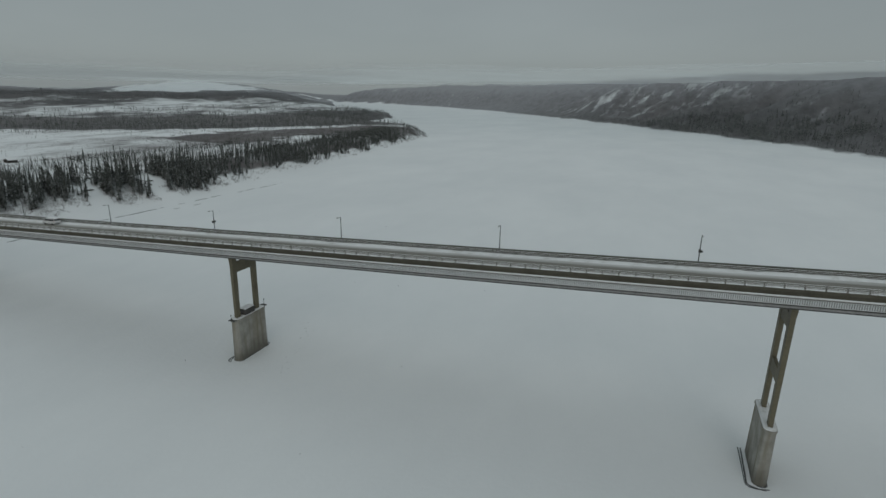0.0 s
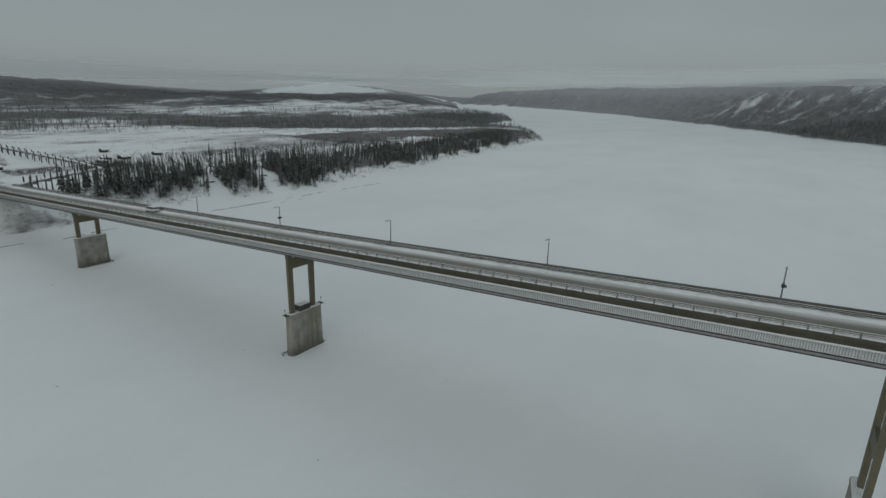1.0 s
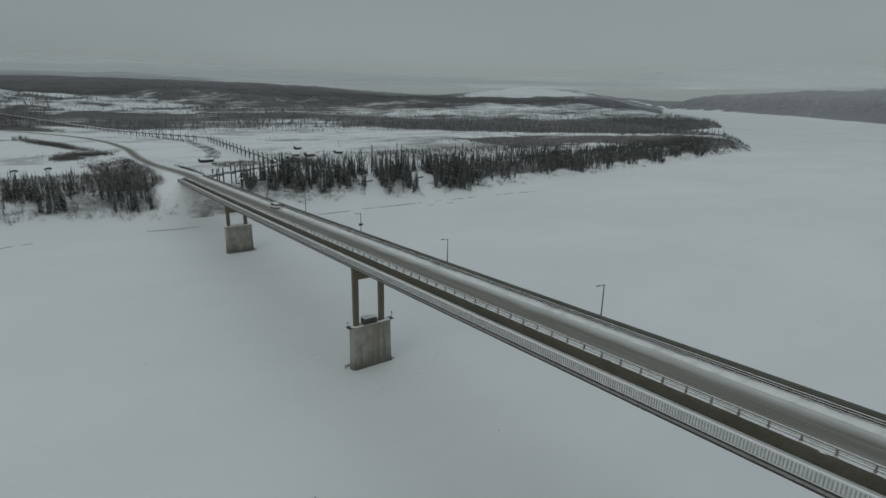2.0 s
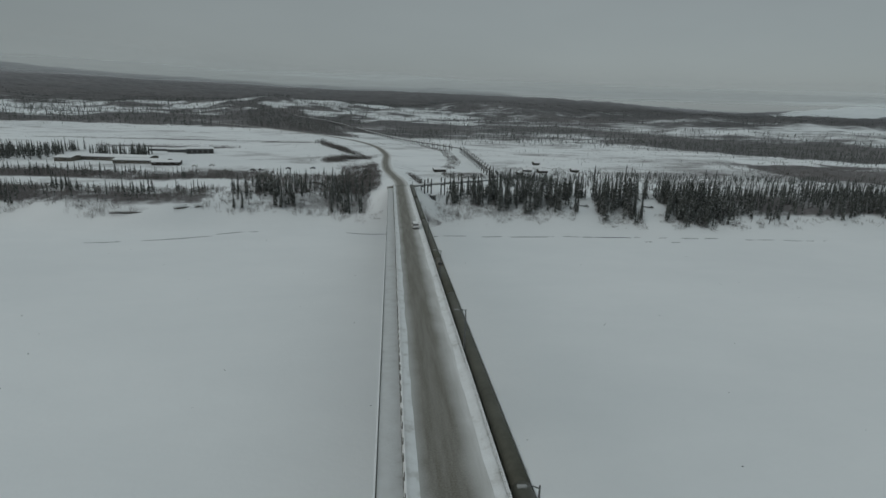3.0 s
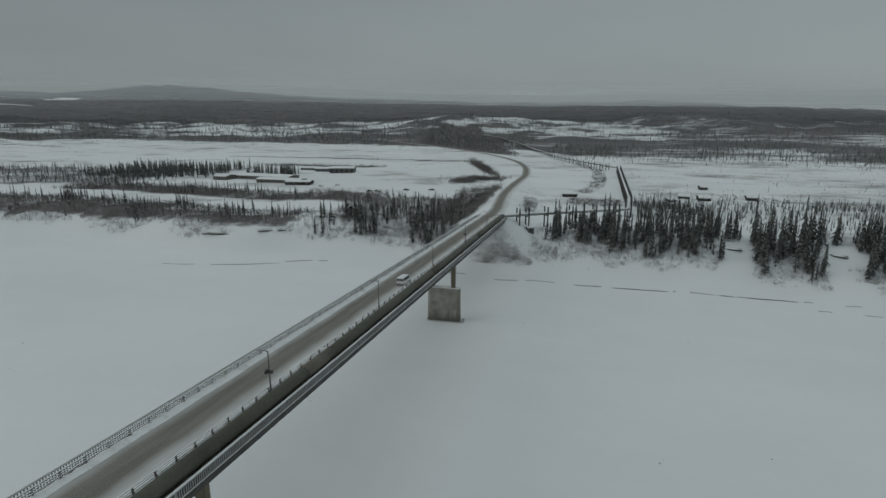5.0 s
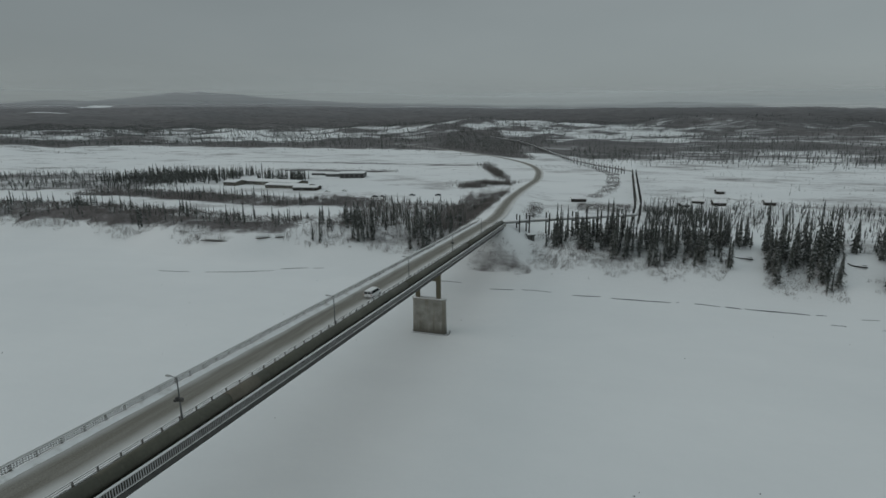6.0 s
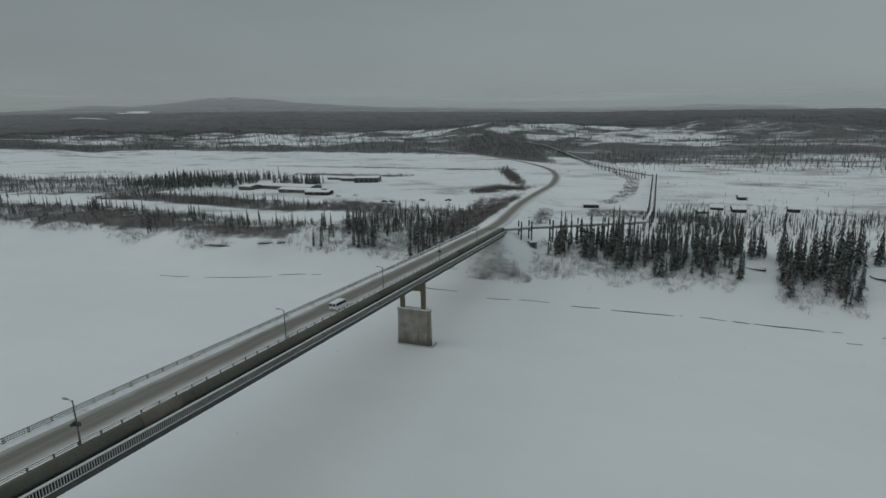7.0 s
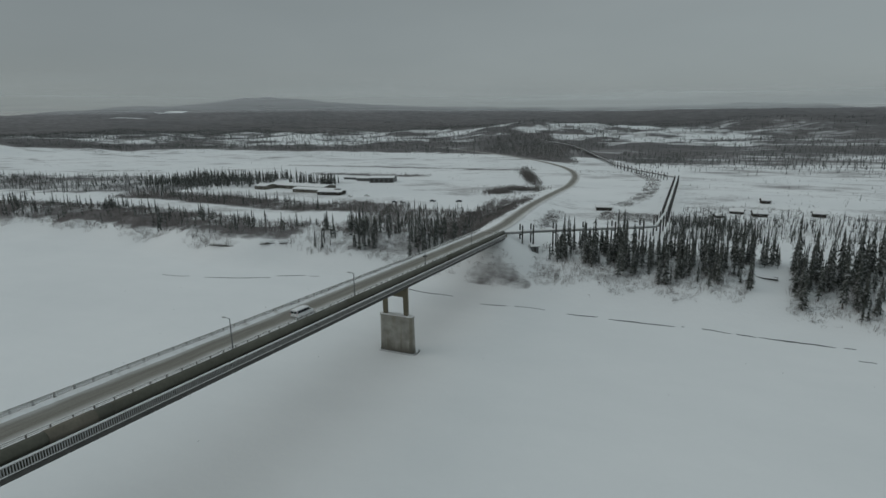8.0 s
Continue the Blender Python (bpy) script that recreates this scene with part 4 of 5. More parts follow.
# ---------------------------------------------------------------- street lamps on the bridge
def street_lamp(y, box_on):
    o = thing("street_lamp", "slim dark lamp post with short arm" + (" and signal boxes" if box_on else ""), "street lamp", (5.06, y, deck_z(y) + ROADWAY + FALL * 5.06), 0, "lamps along the bridge")
    part("lamp_base", box(bmesh.new(), -0.2, 0.2, -0.2, 0.2, -0.1, 0.45, bevel=0.03), M_DARK, o)
    part("lamp_pole", tube(bmesh.new(), [(0, 0, 0.4), (0, 0, 3.5), (0, 0, 6.75)], [0.13, 0.105, 0.075], 8), M_GREY, o)
    part("lamp_arm", tube(bmesh.new(), [(0, 0, 6.5), (-0.5, 0, 6.72), (-1.15, 0, 6.74)], 0.05, 6), M_GREY, o)
    bm = box(bmesh.new(), -1.75, -1.0, -0.17, 0.17, 6.66, 6.84, bevel=0.05)
    part("lamp_head", bm, M_GALV, o, "flat grey lamp head")
    if box_on:
        b = part("signal_box", box(bmesh.new(), -0.55, -0.1, -0.25, 0.25, 3.3, 3.85, bevel=0.04), M_DARK, o, "dark boxed signal light")
        part("hood", tube(bmesh.new(), [(-0.33, -0.25, 3.58), (-0.33, -0.5, 3.55)], [0.2, 0.23], 8), M_DARK, b)
        part("signal_box", box(bmesh.new(), 0.1, 0.55, -0.2, 0.2, 3.35, 3.8, bevel=0.04), M_DARK, o)
    return o


for k in range(-11, 5):
    street_lamp(13.6 + 40.9 * k + (0.75 if k < -2 else 0.0), k in (0, -3, -6, -9, 3))


# ---------------------------------------------------------------- the van on the bridge
def rings_mesh(rings):
    bm = bmesh.new()
    rows = [[bm.verts.new(v) for v in r] for r in rings]
    m = len(rows[0])
    for a, b in zip(rows, rows[1:]):
        for i in range(m):
            bm.faces.new((a[i], a[(i + 1) % m], b[(i + 1) % m], b[i]))
    bm.faces.new(rows[0][::-1])
    bm.faces.new(rows[-1])
    bmesh.ops.recalc_face_normals(bm, faces=bm.faces)
    return bm


def wheel(parent, x, y, r=0.37, w=0.24):
    t = part("tyre", tube(bmesh.new(), [(x - w / 2, y, r), (x - w / 2 + 0.03, y, r), (x + w / 2 - 0.03, y, r), (x + w / 2, y, r)], [r - 0.03, r, r, r - 0.03], 16), M_RUBBER, parent)
    s = 1 if x > 0 else -1
    part("rim", tube(bmesh.new(), [(x + s * (w / 2 - 0.02), y, r), (x + s * (w / 2 + 0.012), y, r)], [0.2, 0.17], 12), M_GALV, t)


def passenger_van(x, y, z, turn):
    """A full-size white passenger van; its nose points along +y."""
    o = thing("passenger_van", "white full-size passenger van driving on the snowy bridge", "van", (x, y, z), turn)
    half = lambda zz: 1.0 if zz < 1.15 else 1.0 - 0.16 * (zz - 1.15) / 0.95
    def ring(yy, lo, hi, tuck=0.0):
        zs = (lo, lo + 0.12, 0.95, 1.2, (hi + 1.2) / 2 if hi > 1.3 else 1.22, hi - 0.1 if hi > 1.3 else 1.24, hi)
        zs = [min(v, hi) for v in zs]
        right = [(half(v) - (0.12 if k == 0 else 0) - (0.14 if v == hi else 0) - tuck, yy, v) for k, v in enumerate(zs)]
        return right + [(-a, b, c) for a, b, c in reversed(right)]
    stations = [(-2.95, 0.42, 1.95, 0.06), (-2.88, 0.36, 2.08, 0.0), (-1.5, 0.34, 2.13, 0), (0.4, 0.34, 2.13, 0), (1.25, 0.34, 2.06, 0), (1.55, 0.34, 1.85, 0.0), (2.02, 0.36, 1.27, 0.0), (2.75, 0.38, 1.12, 0.05), (2.92, 0.45, 0.98, 0.14)]
    part("body", rings_mesh([ring(*s) for s in stations]), M_WHITE, o, "white painted van body")
    for s in (-1, 1):
        for a, b in ((-2.75, -1.75), (-1.65, -0.6), (-0.5, 0.45), (0.55, 1.42)):
            bm = bmesh.new()
            low, high = s * 1.012, s * 0.905
            back = 0.30 if b > 1 else 0.0
            vs = [bm.verts.new(v) for v in ((low, a, 1.24), (low, b + back * 0.5, 1.24), (high, b - back, 1.86), (high, a, 1.86), (low - s * 0.04, a, 1.24), (low - s * 0.04, b + back * 0.5, 1.24), (high - s * 0.04, b - back, 1.86), (high - s * 0.04, a, 1.86))]
            for f in ((0, 1, 2, 3), (7, 6, 5, 4), (0, 4, 5, 1), (1, 5, 6, 2), (2, 6, 7, 3), (3, 7, 4, 0)):
                bm.faces.new([vs[i] for i in f])
            bmesh.ops.recalc_face_normals(bm, faces=bm.faces)
            part("side_window", bm, M_GLASS, o)
        part("rear_window", box(bmesh.new(), *sorted((s * 0.08, s * 0.82)), -2.985, -2.9, 1.25, 1.80, bevel=0.02), M_GLASS, o)
        part("tail_light", box(bmesh.new(), *sorted((s * 0.86, s * 0.97)), -2.98, -2.86, 0.85, 1.25, bevel=0.02), M_RED, o)
        part("headlight", box(bmesh.new(), *sorted((s * 0.55, s * 0.84)), 2.82, 2.93, 0.72, 0.90, bevel=0.02), M_GALV, o)
        part("mirror", box(bmesh.new(), *sorted((s * 1.02, s * 1.22)), 1.45, 1.55, 1.22, 1.46, bevel=0.03), M_DARK, o)
        wheel(o, s * 0.88, -1.75)
        wheel(o, s * 0.88, 1.95)
    bm = bmesh.new()
    vs = [bm.verts.new(v) for v in ((-0.86, 1.985, 1.34), (0.86, 1.985, 1.34), (0.78, 1.62, 1.84), (-0.78, 1.62, 1.84))]
    bm.faces.new(vs)
    bmesh.ops.solidify(bm, geom=bm.faces[:], thickness=0.03)
    part("windscreen", bm, M_GLASS, o)
    part("bumper", box(bmesh.new(), -0.98, 0.98, -3.08, -2.9, 0.42, 0.62, bevel=0.03), M_GALV, o, "grey rear bumper")
    part("bumper", box(bmesh.new(), -0.9, 0.9, 2.86, 3.0, 0.42, 0.62, bevel=0.03), M_GALV, o)
    part("number_plate", box(bmesh.new(), -0.16, 0.16, -3.0, -2.96, 0.72, 0.86), M_GALV, o)
    return o


van_slope = math.degrees(math.atan(deck_z(81) - deck_z(80)))
van = passenger_van(2.4, 78.0, 0, 0)
van.matrix_basis = pose(2.4, 78.0, deck_z(78.0) + ROADWAY + 0.03 + FALL * 2.4, van_slope, -math.degrees(FALL) * -1, 0)


# ---------------------------------------------------------------- buildings and clutter on the north bank
def snow_roof(bm_parent, name, x0, x1, y0, y1, z, rise, thick, parent, mat, label="", along="x"):
    """A low gabled roof slab with an overhang, closed at its gables."""
    bm = bmesh.new()
    xm, ym = (x0 + x1) / 2, (y0 + y1) / 2
    if along == "x":
        low = [(x0, y0), (x1, y0), (x1, y1), (x0, y1)]
        top = [(x0, ym), (x1, ym)]
        v = [bm.verts.new((a, b, z)) for a, b in low] + [bm.verts.new((a, b, z + rise)) for a, b in top]
        w = [bm.verts.new((a, b, z + thick)) for a, b in low] + [bm.verts.new((a, b, z + rise + thick)) for a, b in top]
        faces = ((0, 1, 5, 4), (2, 3, 4, 5))
        rim = ((0, 1), (1, 5), (5, 2), (2, 3), (3, 4), (4, 0))
    else:
        low = [(x0, y0), (x1, y0), (x1, y1), (x0, y1)]
        top = [(xm, y0), (xm, y1)]
        v = [bm.verts.new((a, b, z)) for a, b in low] + [bm.verts.new((a, b, z + rise)) for a, b in top]
        w = [bm.verts.new((a, b, z + thick)) for a, b in low] + [bm.verts.new((a, b, z + rise + thick)) for a, b in top]
        faces = ((1, 2, 5, 4), (3, 0, 4, 5))
        rim = ((0, 4), (4, 1), (1, 2), (2, 5), (5, 3), (3, 0))
    for f in faces:
        bm.faces.new([w[i] for i in f])
        bm.faces.new([v[i] for i in reversed(f)])
    for a, b in rim:
        bm.faces.new((v[a], v[b], w[b], w[a]))
    bmesh.ops.recalc_face_normals(bm, faces=bm.faces)
    return part(name, bm, mat, parent, label)


def building(name, label, category, x, y, turn, wide, deep, tall, rise, wall_mat, windows=0, doors=1, along="x", lift=0.0, group="", bay=1.0):
    """A small building: walls with gables, a roof, snow on it, windows and doors with depth."""
    g = height(x, y) + lift
    o = thing(name, label, category, (x, y, g), turn, group)
    w, d = wide / 2, deep / 2
    bm = box(bmesh.new(), -w, w, -d, d, -1.0, tall)
    if rise > 0.3:
        if along == "x":
            ends = [[(s * w, -d, tall), (s * w, d, tall), (s * w, 0, tall + rise - 0.05)] for s in (-1, 1)]
        else:
            ends = [[(-w, s * d, tall), (w, s * d, tall), (0, s * d, tall + rise - 0.05)] for s in (-1, 1)]
        for tri in ends:
            bm.faces.new([bm.verts.new(v) for v in tri])
    part("wall", bm, wall_mat, o)
    roof = snow_roof(None, "roof", -w - 0.5, w + 0.5, -d - 0.5, d + 0.5, tall, rise, 0.16, o, M_DARK, along=along)
    snow_roof(None, "roof_snow", -w - 0.42, w + 0.42, -d - 0.42, d + 0.42, tall + 0.17, rise, 0.38, o, M_SNOW, "thick snow on the roof", along)
    for k in range(windows):
        xx = -w + (k + 0.5) * wide / windows
        win = part("window", box(bmesh.new(), xx - 0.7, xx + 0.7, -d - 0.05, -d + 0.05, 1.0, 2.1, bevel=0.02), M_WHITE, o)
        part("pane", box(bmesh.new(), xx - 0.58, xx + 0.58, -d - 0.065, -d - 0.03, 1.1, 2.0), M_GLASS, win)
    for k in range(doors):
        xx = -w + (k + 0.5) * wide / max(doors, 1) + (1.8 if windows else 0)
        # wide ones are dark panels that paint the shade of an open bay
        part("door", box(bmesh.new(), xx - bay / 2, xx + bay / 2, -d - 0.06, -d + 0.04, 0.0, 2.05 if bay < 1.5 else tall - 0.7, bevel=0.02), M_DARK, o)
    return o


building("lodge", "long low tan roadhouse under thick snow", "building", -232, 372, -4, 62, 17, 2.7, 1.3, M_TAN, 13, 2)
building("lodge_wing", "low tan wing of the roadhouse, snow-roofed", "building", -203, 354, -2, 40, 13, 2.2, 1.0, M_TAN, 8, 2)
building("lodge_annexe", "short snow-roofed annexe beside the roadhouse", "building", -181, 345, 10, 20, 11, 2.2, 0.9, M_WOOD, 4, 1)
building("lodge_hall", "squat dark end hall of the roadhouse", "building", -262, 360, -4, 13, 15, 2.8, 1.2, M_TAN, 2, 1)
building("workshop", "grey workshop with dark panels for open bays and snowy roof", "building", -184, 432, 16, 23, 15, 4.2, 1.2, M_GREY, 0, 5, bay=3.0)
building("garage", "low grey garage under a snowy roof", "building", -206, 438, 12, 17, 12, 2.6, 0.9, M_GREY, 0, 3)
building("storage_shed", "long low grey storage shed with snow", "building", -226, 444, 8, 16, 8, 1.8, 0.7, M_GREY, 0, 2)
building("pump_shed", "dark open timber shed near the pipeline", "shed", 33, 336, 8, 9.5, 6.5, 1.7, 0.9, M_WOOD, 0, 2)
building("cabin", "small dark log cabin beside the flats", "cabin", 119, 340, 6, 7.2, 7, 1.7, 1.5, M_WOOD, 1, 1)
building("cabin", "dark shed with a curved snow cap", "shed", 108, 346, -12, 7, 6, 1.3, 1.4, M_WOOD, 0, 1)
building("cabin", "little snow-covered hut out on the bog", "cabin", 127, 391, 10, 5, 5, 1.7, 1.4, M_WOOD, 1, 1)
building("cabin", "dark hut half hidden in brush", "cabin", 149, 347, 0, 6, 5.5, 1.7, 1.3, M_WOOD, 0, 1)
building("cabin", "low snowed-over shed on the flats", "shed", 98, 331, 20, 5, 4.5, 1.0, 1.0, M_WOOD, 0, 1)
building("valve_hut", "small steel valve hut under the pipeline", "shed", 19, 219.5, 32, 3.2, 2.6, 2.2, 0.4, M_GREY, 0, 1)


def parked_car(x, y, turn, mat, label, truck=False):
    g = height(x, y)
    o = thing("pickup_truck" if truck else "parked_car", label, "truck" if truck else "car", (x, y, g), turn, "snowed-in vehicles")
    prof = [(-2.4, 0.45), (2.4, 0.45), (2.45, 0.85), (1.2, 1.0), (0.75, 1.6), (-0.5, 1.62), (-0.75, 1.02), (-2.4, 1.0)] if truck else [(-2.3, 0.45), (2.3, 0.45), (2.35, 0.8), (1.1, 0.95), (0.5, 1.5), (-1.5, 1.52), (-2.2, 1.0)]
    part("body", rings_mesh([[(s * 0.9, a, b) for a, b in prof] for s in (-1, 1)]), mat, o)
    roof = [p for p in prof if p[1] > 0.9]
    part("snow_cap", rings_mesh([[(s * 0.86, a, b + 0.02) for a, b in roof] + [(s * 0.8, a, b + 0.26) for a, b in reversed(roof)] for s in (-1, 1)]), M_SNOW, o, "snow lying on it")
    for s in (-1, 1):
        part("side_window", box(bmesh.new(), *sorted((s * 0.89, s * 0.915)), -0.4, 0.6, 1.05, 1.45), M_GLASS, o)
        wheel(o, s * 0.8, -1.4, 0.36)
        wheel(o, s * 0.8, 1.45, 0.36)


parked_car(-104, 322, 62, M_BLUE, "dark pickup truck half buried in snow", True)
parked_car(-110, 321, 80, M_BLUE, "dark snowed-in car by the trees")
parked_car(-86, 334, 74, M_BLUE, "dark snowed-in car by the trees")
parked_car(-68, 340, 95, M_BLUE, "dark snowed-in car by the trees")
parked_car(-157, 335, 70, M_WHITE, "pale snowed-in car along the lane")
parked_car(-146, 342, 85, M_WHITE, "pale snowed-in car along the lane")
parked_car(-356, 288, 40, M_BLUE, "dark pickup truck half buried in snow", True)


def boat(x, y, turn, length):
    """An open river boat lying on the bank, filled with snow."""
    g = height(x, y)
    o = thing("river_boat", "long dark open river boat filled with snow", "boat", (x, y, g - 0.3), turn, "boats on the bank")
    n = 9
    rows = []
    for i in range(n):
        f = i / (n - 1)
        wide = 1.35 * (1 - max(0, (f - 0.55) / 0.45) ** 2 * 0.9)
        up = 0.35 * max(0, (f - 0.6) / 0.4) ** 2
        yy = (f - 0.5) * length
        rows.append([(-wide, yy, 0.62 + up), (-wide * 0.75, yy, 0.05 + up), (wide * 0.75, yy, 0.05 + up), (wide, yy, 0.62 + up), (wide - 0.09, yy, 0.62 + up), (wide * 0.7, yy, 0.14 + up), (-wide * 0.7, yy, 0.14 + up), (-wide + 0.09, yy, 0.62 + up)])
    part("hull", rings_mesh(rows), M_DARK, o)
    part("snow_fill", rings_mesh([[(-abs(r[4][0]) * 0.95, r[0][1] * 0.97, r[0][2] - 0.26), (0, r[0][1] * 0.97, r[0][2] - 0.12), (abs(r[4][0]) * 0.95, r[0][1] * 0.97, r[0][2] - 0.26), (0, r[0][1] * 0.97, r[0][2] - 0.4)] for r in rows]), M_SNOW, o, "snow inside the hull")


boat(110, 215, 84, 8.0)
boat(151, 213, 70, 6.5)


# ---------------------------------------------------------------- cracks, drifts and debris on the ice
def crack(points, wide, seed, low=-0.5):
    """A thin dark open crack with a raised lip; the lower its low, the more often it closes."""
    rng = np.random.default_rng(seed)
    p = np.array(points, float)
    s = np.concatenate([[0], np.cumsum(np.linalg.norm(np.diff(p, axis=0), axis=1))])
    run = np.arange(0, s[-1], 1.1)
    x, y = np.interp(run, s, p[:, 0]), np.interp(run, s, p[:, 1]) + (0.7 if low < 0 else 0.15) * (np.sin(run * 0.21 + seed) + 0.7 * np.sin(run * 0.083 + 2 * seed)) + rng.uniform(-0.2, 0.2, len(run))
    knots = np.arange(0, s[-1] + 9, 4.5)
    raw = np.interp(run, knots, rng.uniform(low, 1.2, len(knots))) * np.clip(3.5 * np.minimum(run + 0.2, s[-1] - run) / s[-1], 0.12, 1)
    body = 0.75 * wide * np.clip(raw, 0.02, 1.2)
    pieces, piece = [], []
    for a, b, w, q in zip(x, y, body, raw):
        if q > 0.03:
            piece.append((a, b, w))
        elif len(piece) > 1:
            pieces.append(piece)
            piece = []
        else:
            piece = []
    for piece in pieces + ([piece] if len(piece) > 1 else []):
        bm = bmesh.new()
        rows = [[bm.verts.new((a, b - w, 0.02)), bm.verts.new((a, b - 0.4 * w, 0.10 + 0.5 * w)), bm.verts.new((a, b + 0.5 * w, 0.16 + 0.4 * w)), bm.verts.new((a, b + w, 0.02))] for a, b, w in piece]
        for a, b in zip(rows, rows[1:]):
            for i in range(3):
                bm.faces.new((a[i], b[i], b[i + 1], a[i + 1]))
        bmesh.ops.recalc_face_normals(bm, faces=bm.faces)
        tagged(part("ice_crack", bm, M_ICE), "dark jagged crack along the shore ice", "ice crack", "shore cracks")


crack([(-126, 163.8), (-112, 168.5), (-96, 175.3)], 0.2, 1, 0.1)
crack([(-95, 178.6), (-89, 181.5), (-83, 184.2)], 0.2, 10, 0.2)
crack([(-81, 184.2), (-75, 186.0)], 0.18, 11, 0.1)
crack([(-150, 160), (-134, 163)], 0.16, 9)
crack([(-35, 185.5), (-27, 184.5), (-15, 181.5), (-4, 180.5)], 0.26, 2)
crack([(2.5, 177.4), (8, 177.0), (18, 177.2), (34.5, 178.8)], 0.2, 3)
crack([(43, 177.4), (49, 177.8), (54, 178.4)], 0.3, 4, 0.3)
crack([(58, 177.9), (70, 178.0), (81, 178.8)], 0.32, 12, 0.4)
crack([(82, 178.8), (99, 178.8)], 0.2, 13)
crack([(99, 178.8), (104.5, 178.3)], 0.32, 14, 0.3)
crack([(105.5, 178.9), (116, 178.4), (127.4, 178.3)], 0.38, 5, 0.6)
crack([(128.5, 178.6), (132, 179.3)], 0.2, 15, 0.1)
crack([(140, 178), (165, 177.5), (194, 176.5), (242, 173)], 0.26, 6)
crack([(128, 168), (150, 169)], 0.18, 7)
crack([(118, 140.6), (125, 141.2)], 0.22, 8)

rng = np.random.default_rng(11)
bm = bmesh.new()
for k in range(70):
    x, y = rng.uniform(-150, 170), rng.uniform(-60, 172)
    r = rng.uniform(0.08, 0.24)
    m = Matrix.Translation((x, y, 0.02)) @ Matrix.Diagonal((r, r * rng.uniform(0.5, 1), r * 0.5, 1))
    bmesh.ops.create_icosphere(bm, subdivisions=1, radius=1, matrix=m)
# a row of small dark lumps standing in for footprints
for k in range(26):
    a = rng.uniform(0, 1)
    m = Matrix.Translation((-5 + 31 * a + rng.normal(0, 1.0), -15 + 13.5 * a + rng.normal(0, 0.8), 0.02)) @ Matrix.Diagonal((rng.uniform(0.05, 0.14), rng.uniform(0.05, 0.12), 0.06, 1))
    bmesh.ops.create_icosphere(bm, subdivisions=1, radius=1, matrix=m)
tagged(part("ice_lumps", bm, M_ICE), "scattered dark lumps on the river ice, with a row for footprints", "ice", kind="stuff")


def drift(x, y, long, deep, high, turn, seed):
    """A snow-laden log jam at the foot of the bank."""
    rng = np.random.default_rng(seed)
    o = thing("drift_log", "snow-capped drift log stranded on the shore", "log", (x, y, height(x, y)), turn, "drift logs")
    drop = height(x, y - 1.3) - height(x, y)
    part("log", tube(bmesh.new(), [(-long / 2, -0.9, drop + 0.25), (-long / 6, -1.4, drop + 0.3), (long / 4, -1.2, drop + 0.35), (long / 2, -0.8, drop + 0.3)], [0.22, 0.34, 0.3, 0.16], 8), M_BARK, o)
    rows = []
    for f in np.linspace(0, 1, 9):
        w = math.sin(math.pi * (0.08 + 0.84 * f))
        rows.append([((f - 0.5) * long, -deep * 0.15 * w, 0.45 + 0.4 * drop), ((f - 0.5) * long, 0.25 * deep * w, 0.3 + high * w + rng.uniform(-0.05, 0.05)), ((f - 0.5) * long, deep * w, 0.1), ((f - 0.5) * long, deep * 0.3 * w, -0.2)])
    part("snow_cap", rings_mesh(rows), M_SNOW, o)


drift(-143, 196, 22, 5.0, 2.0, 8, 1)
drift(-119, 202, 10, 3.0, 1.3, 40, 2)
drift(-112, 205, 5, 2.0, 0.9, 40, 3)


# ---------------------------------------------------------------- spruces and brush
def spruce_template(rng, layers, arms, jag=0.45):
    """A narrow northern spruce of height 1: a trunk and drooping, ragged whorls. Breadth 1 is the crown's radius."""
    v, f = [], []
    base = 0.07 + rng.uniform(0, 0.06)
    for k in range(layers):
        t = k / layers
        z = base + (1 - base) * t ** 0.95
        step = (1 - base) / layers
        r = (1 - t) ** 0.92 * (0.66 + 0.5 * rng.random()) * (1.0 if t > 0.1 else 0.85)
        n, turn = arms, rng.uniform(0, math.tau)
        top = len(v)
        v.append((0, 0, min(1.0, z + step * 1.35)))
        for i in range(n):
            for side, q in ((0, 1.0), (1, 0.38)):
                a = turn + (i + side * 0.5) * math.tau / n
                rr = r * q * (1 + rng.uniform(-jag, jag))
                v.append((rr * math.cos(a), rr * math.sin(a), z - (0.35 * step if side == 0 else -0.25 * step) + rng.uniform(-0.25, 0.25) * step))
        for i in range(2 * n):
            f.append((top, top + 1 + i, top + 1 + (i + 1) % (2 * n)))
    return np.array(v), np.array(f)


def trunk_template(sides=5):
    v = [(0.09 * math.cos(k * math.tau / sides), 0.09 * math.sin(k * math.tau / sides), z) for z in (-0.06,) for k in range(sides)] + [(0, 0, 0.96)]
    f = [(k, (k + 1) % sides, sides) for k in range(sides)]
    return np.array(v), np.array(f)


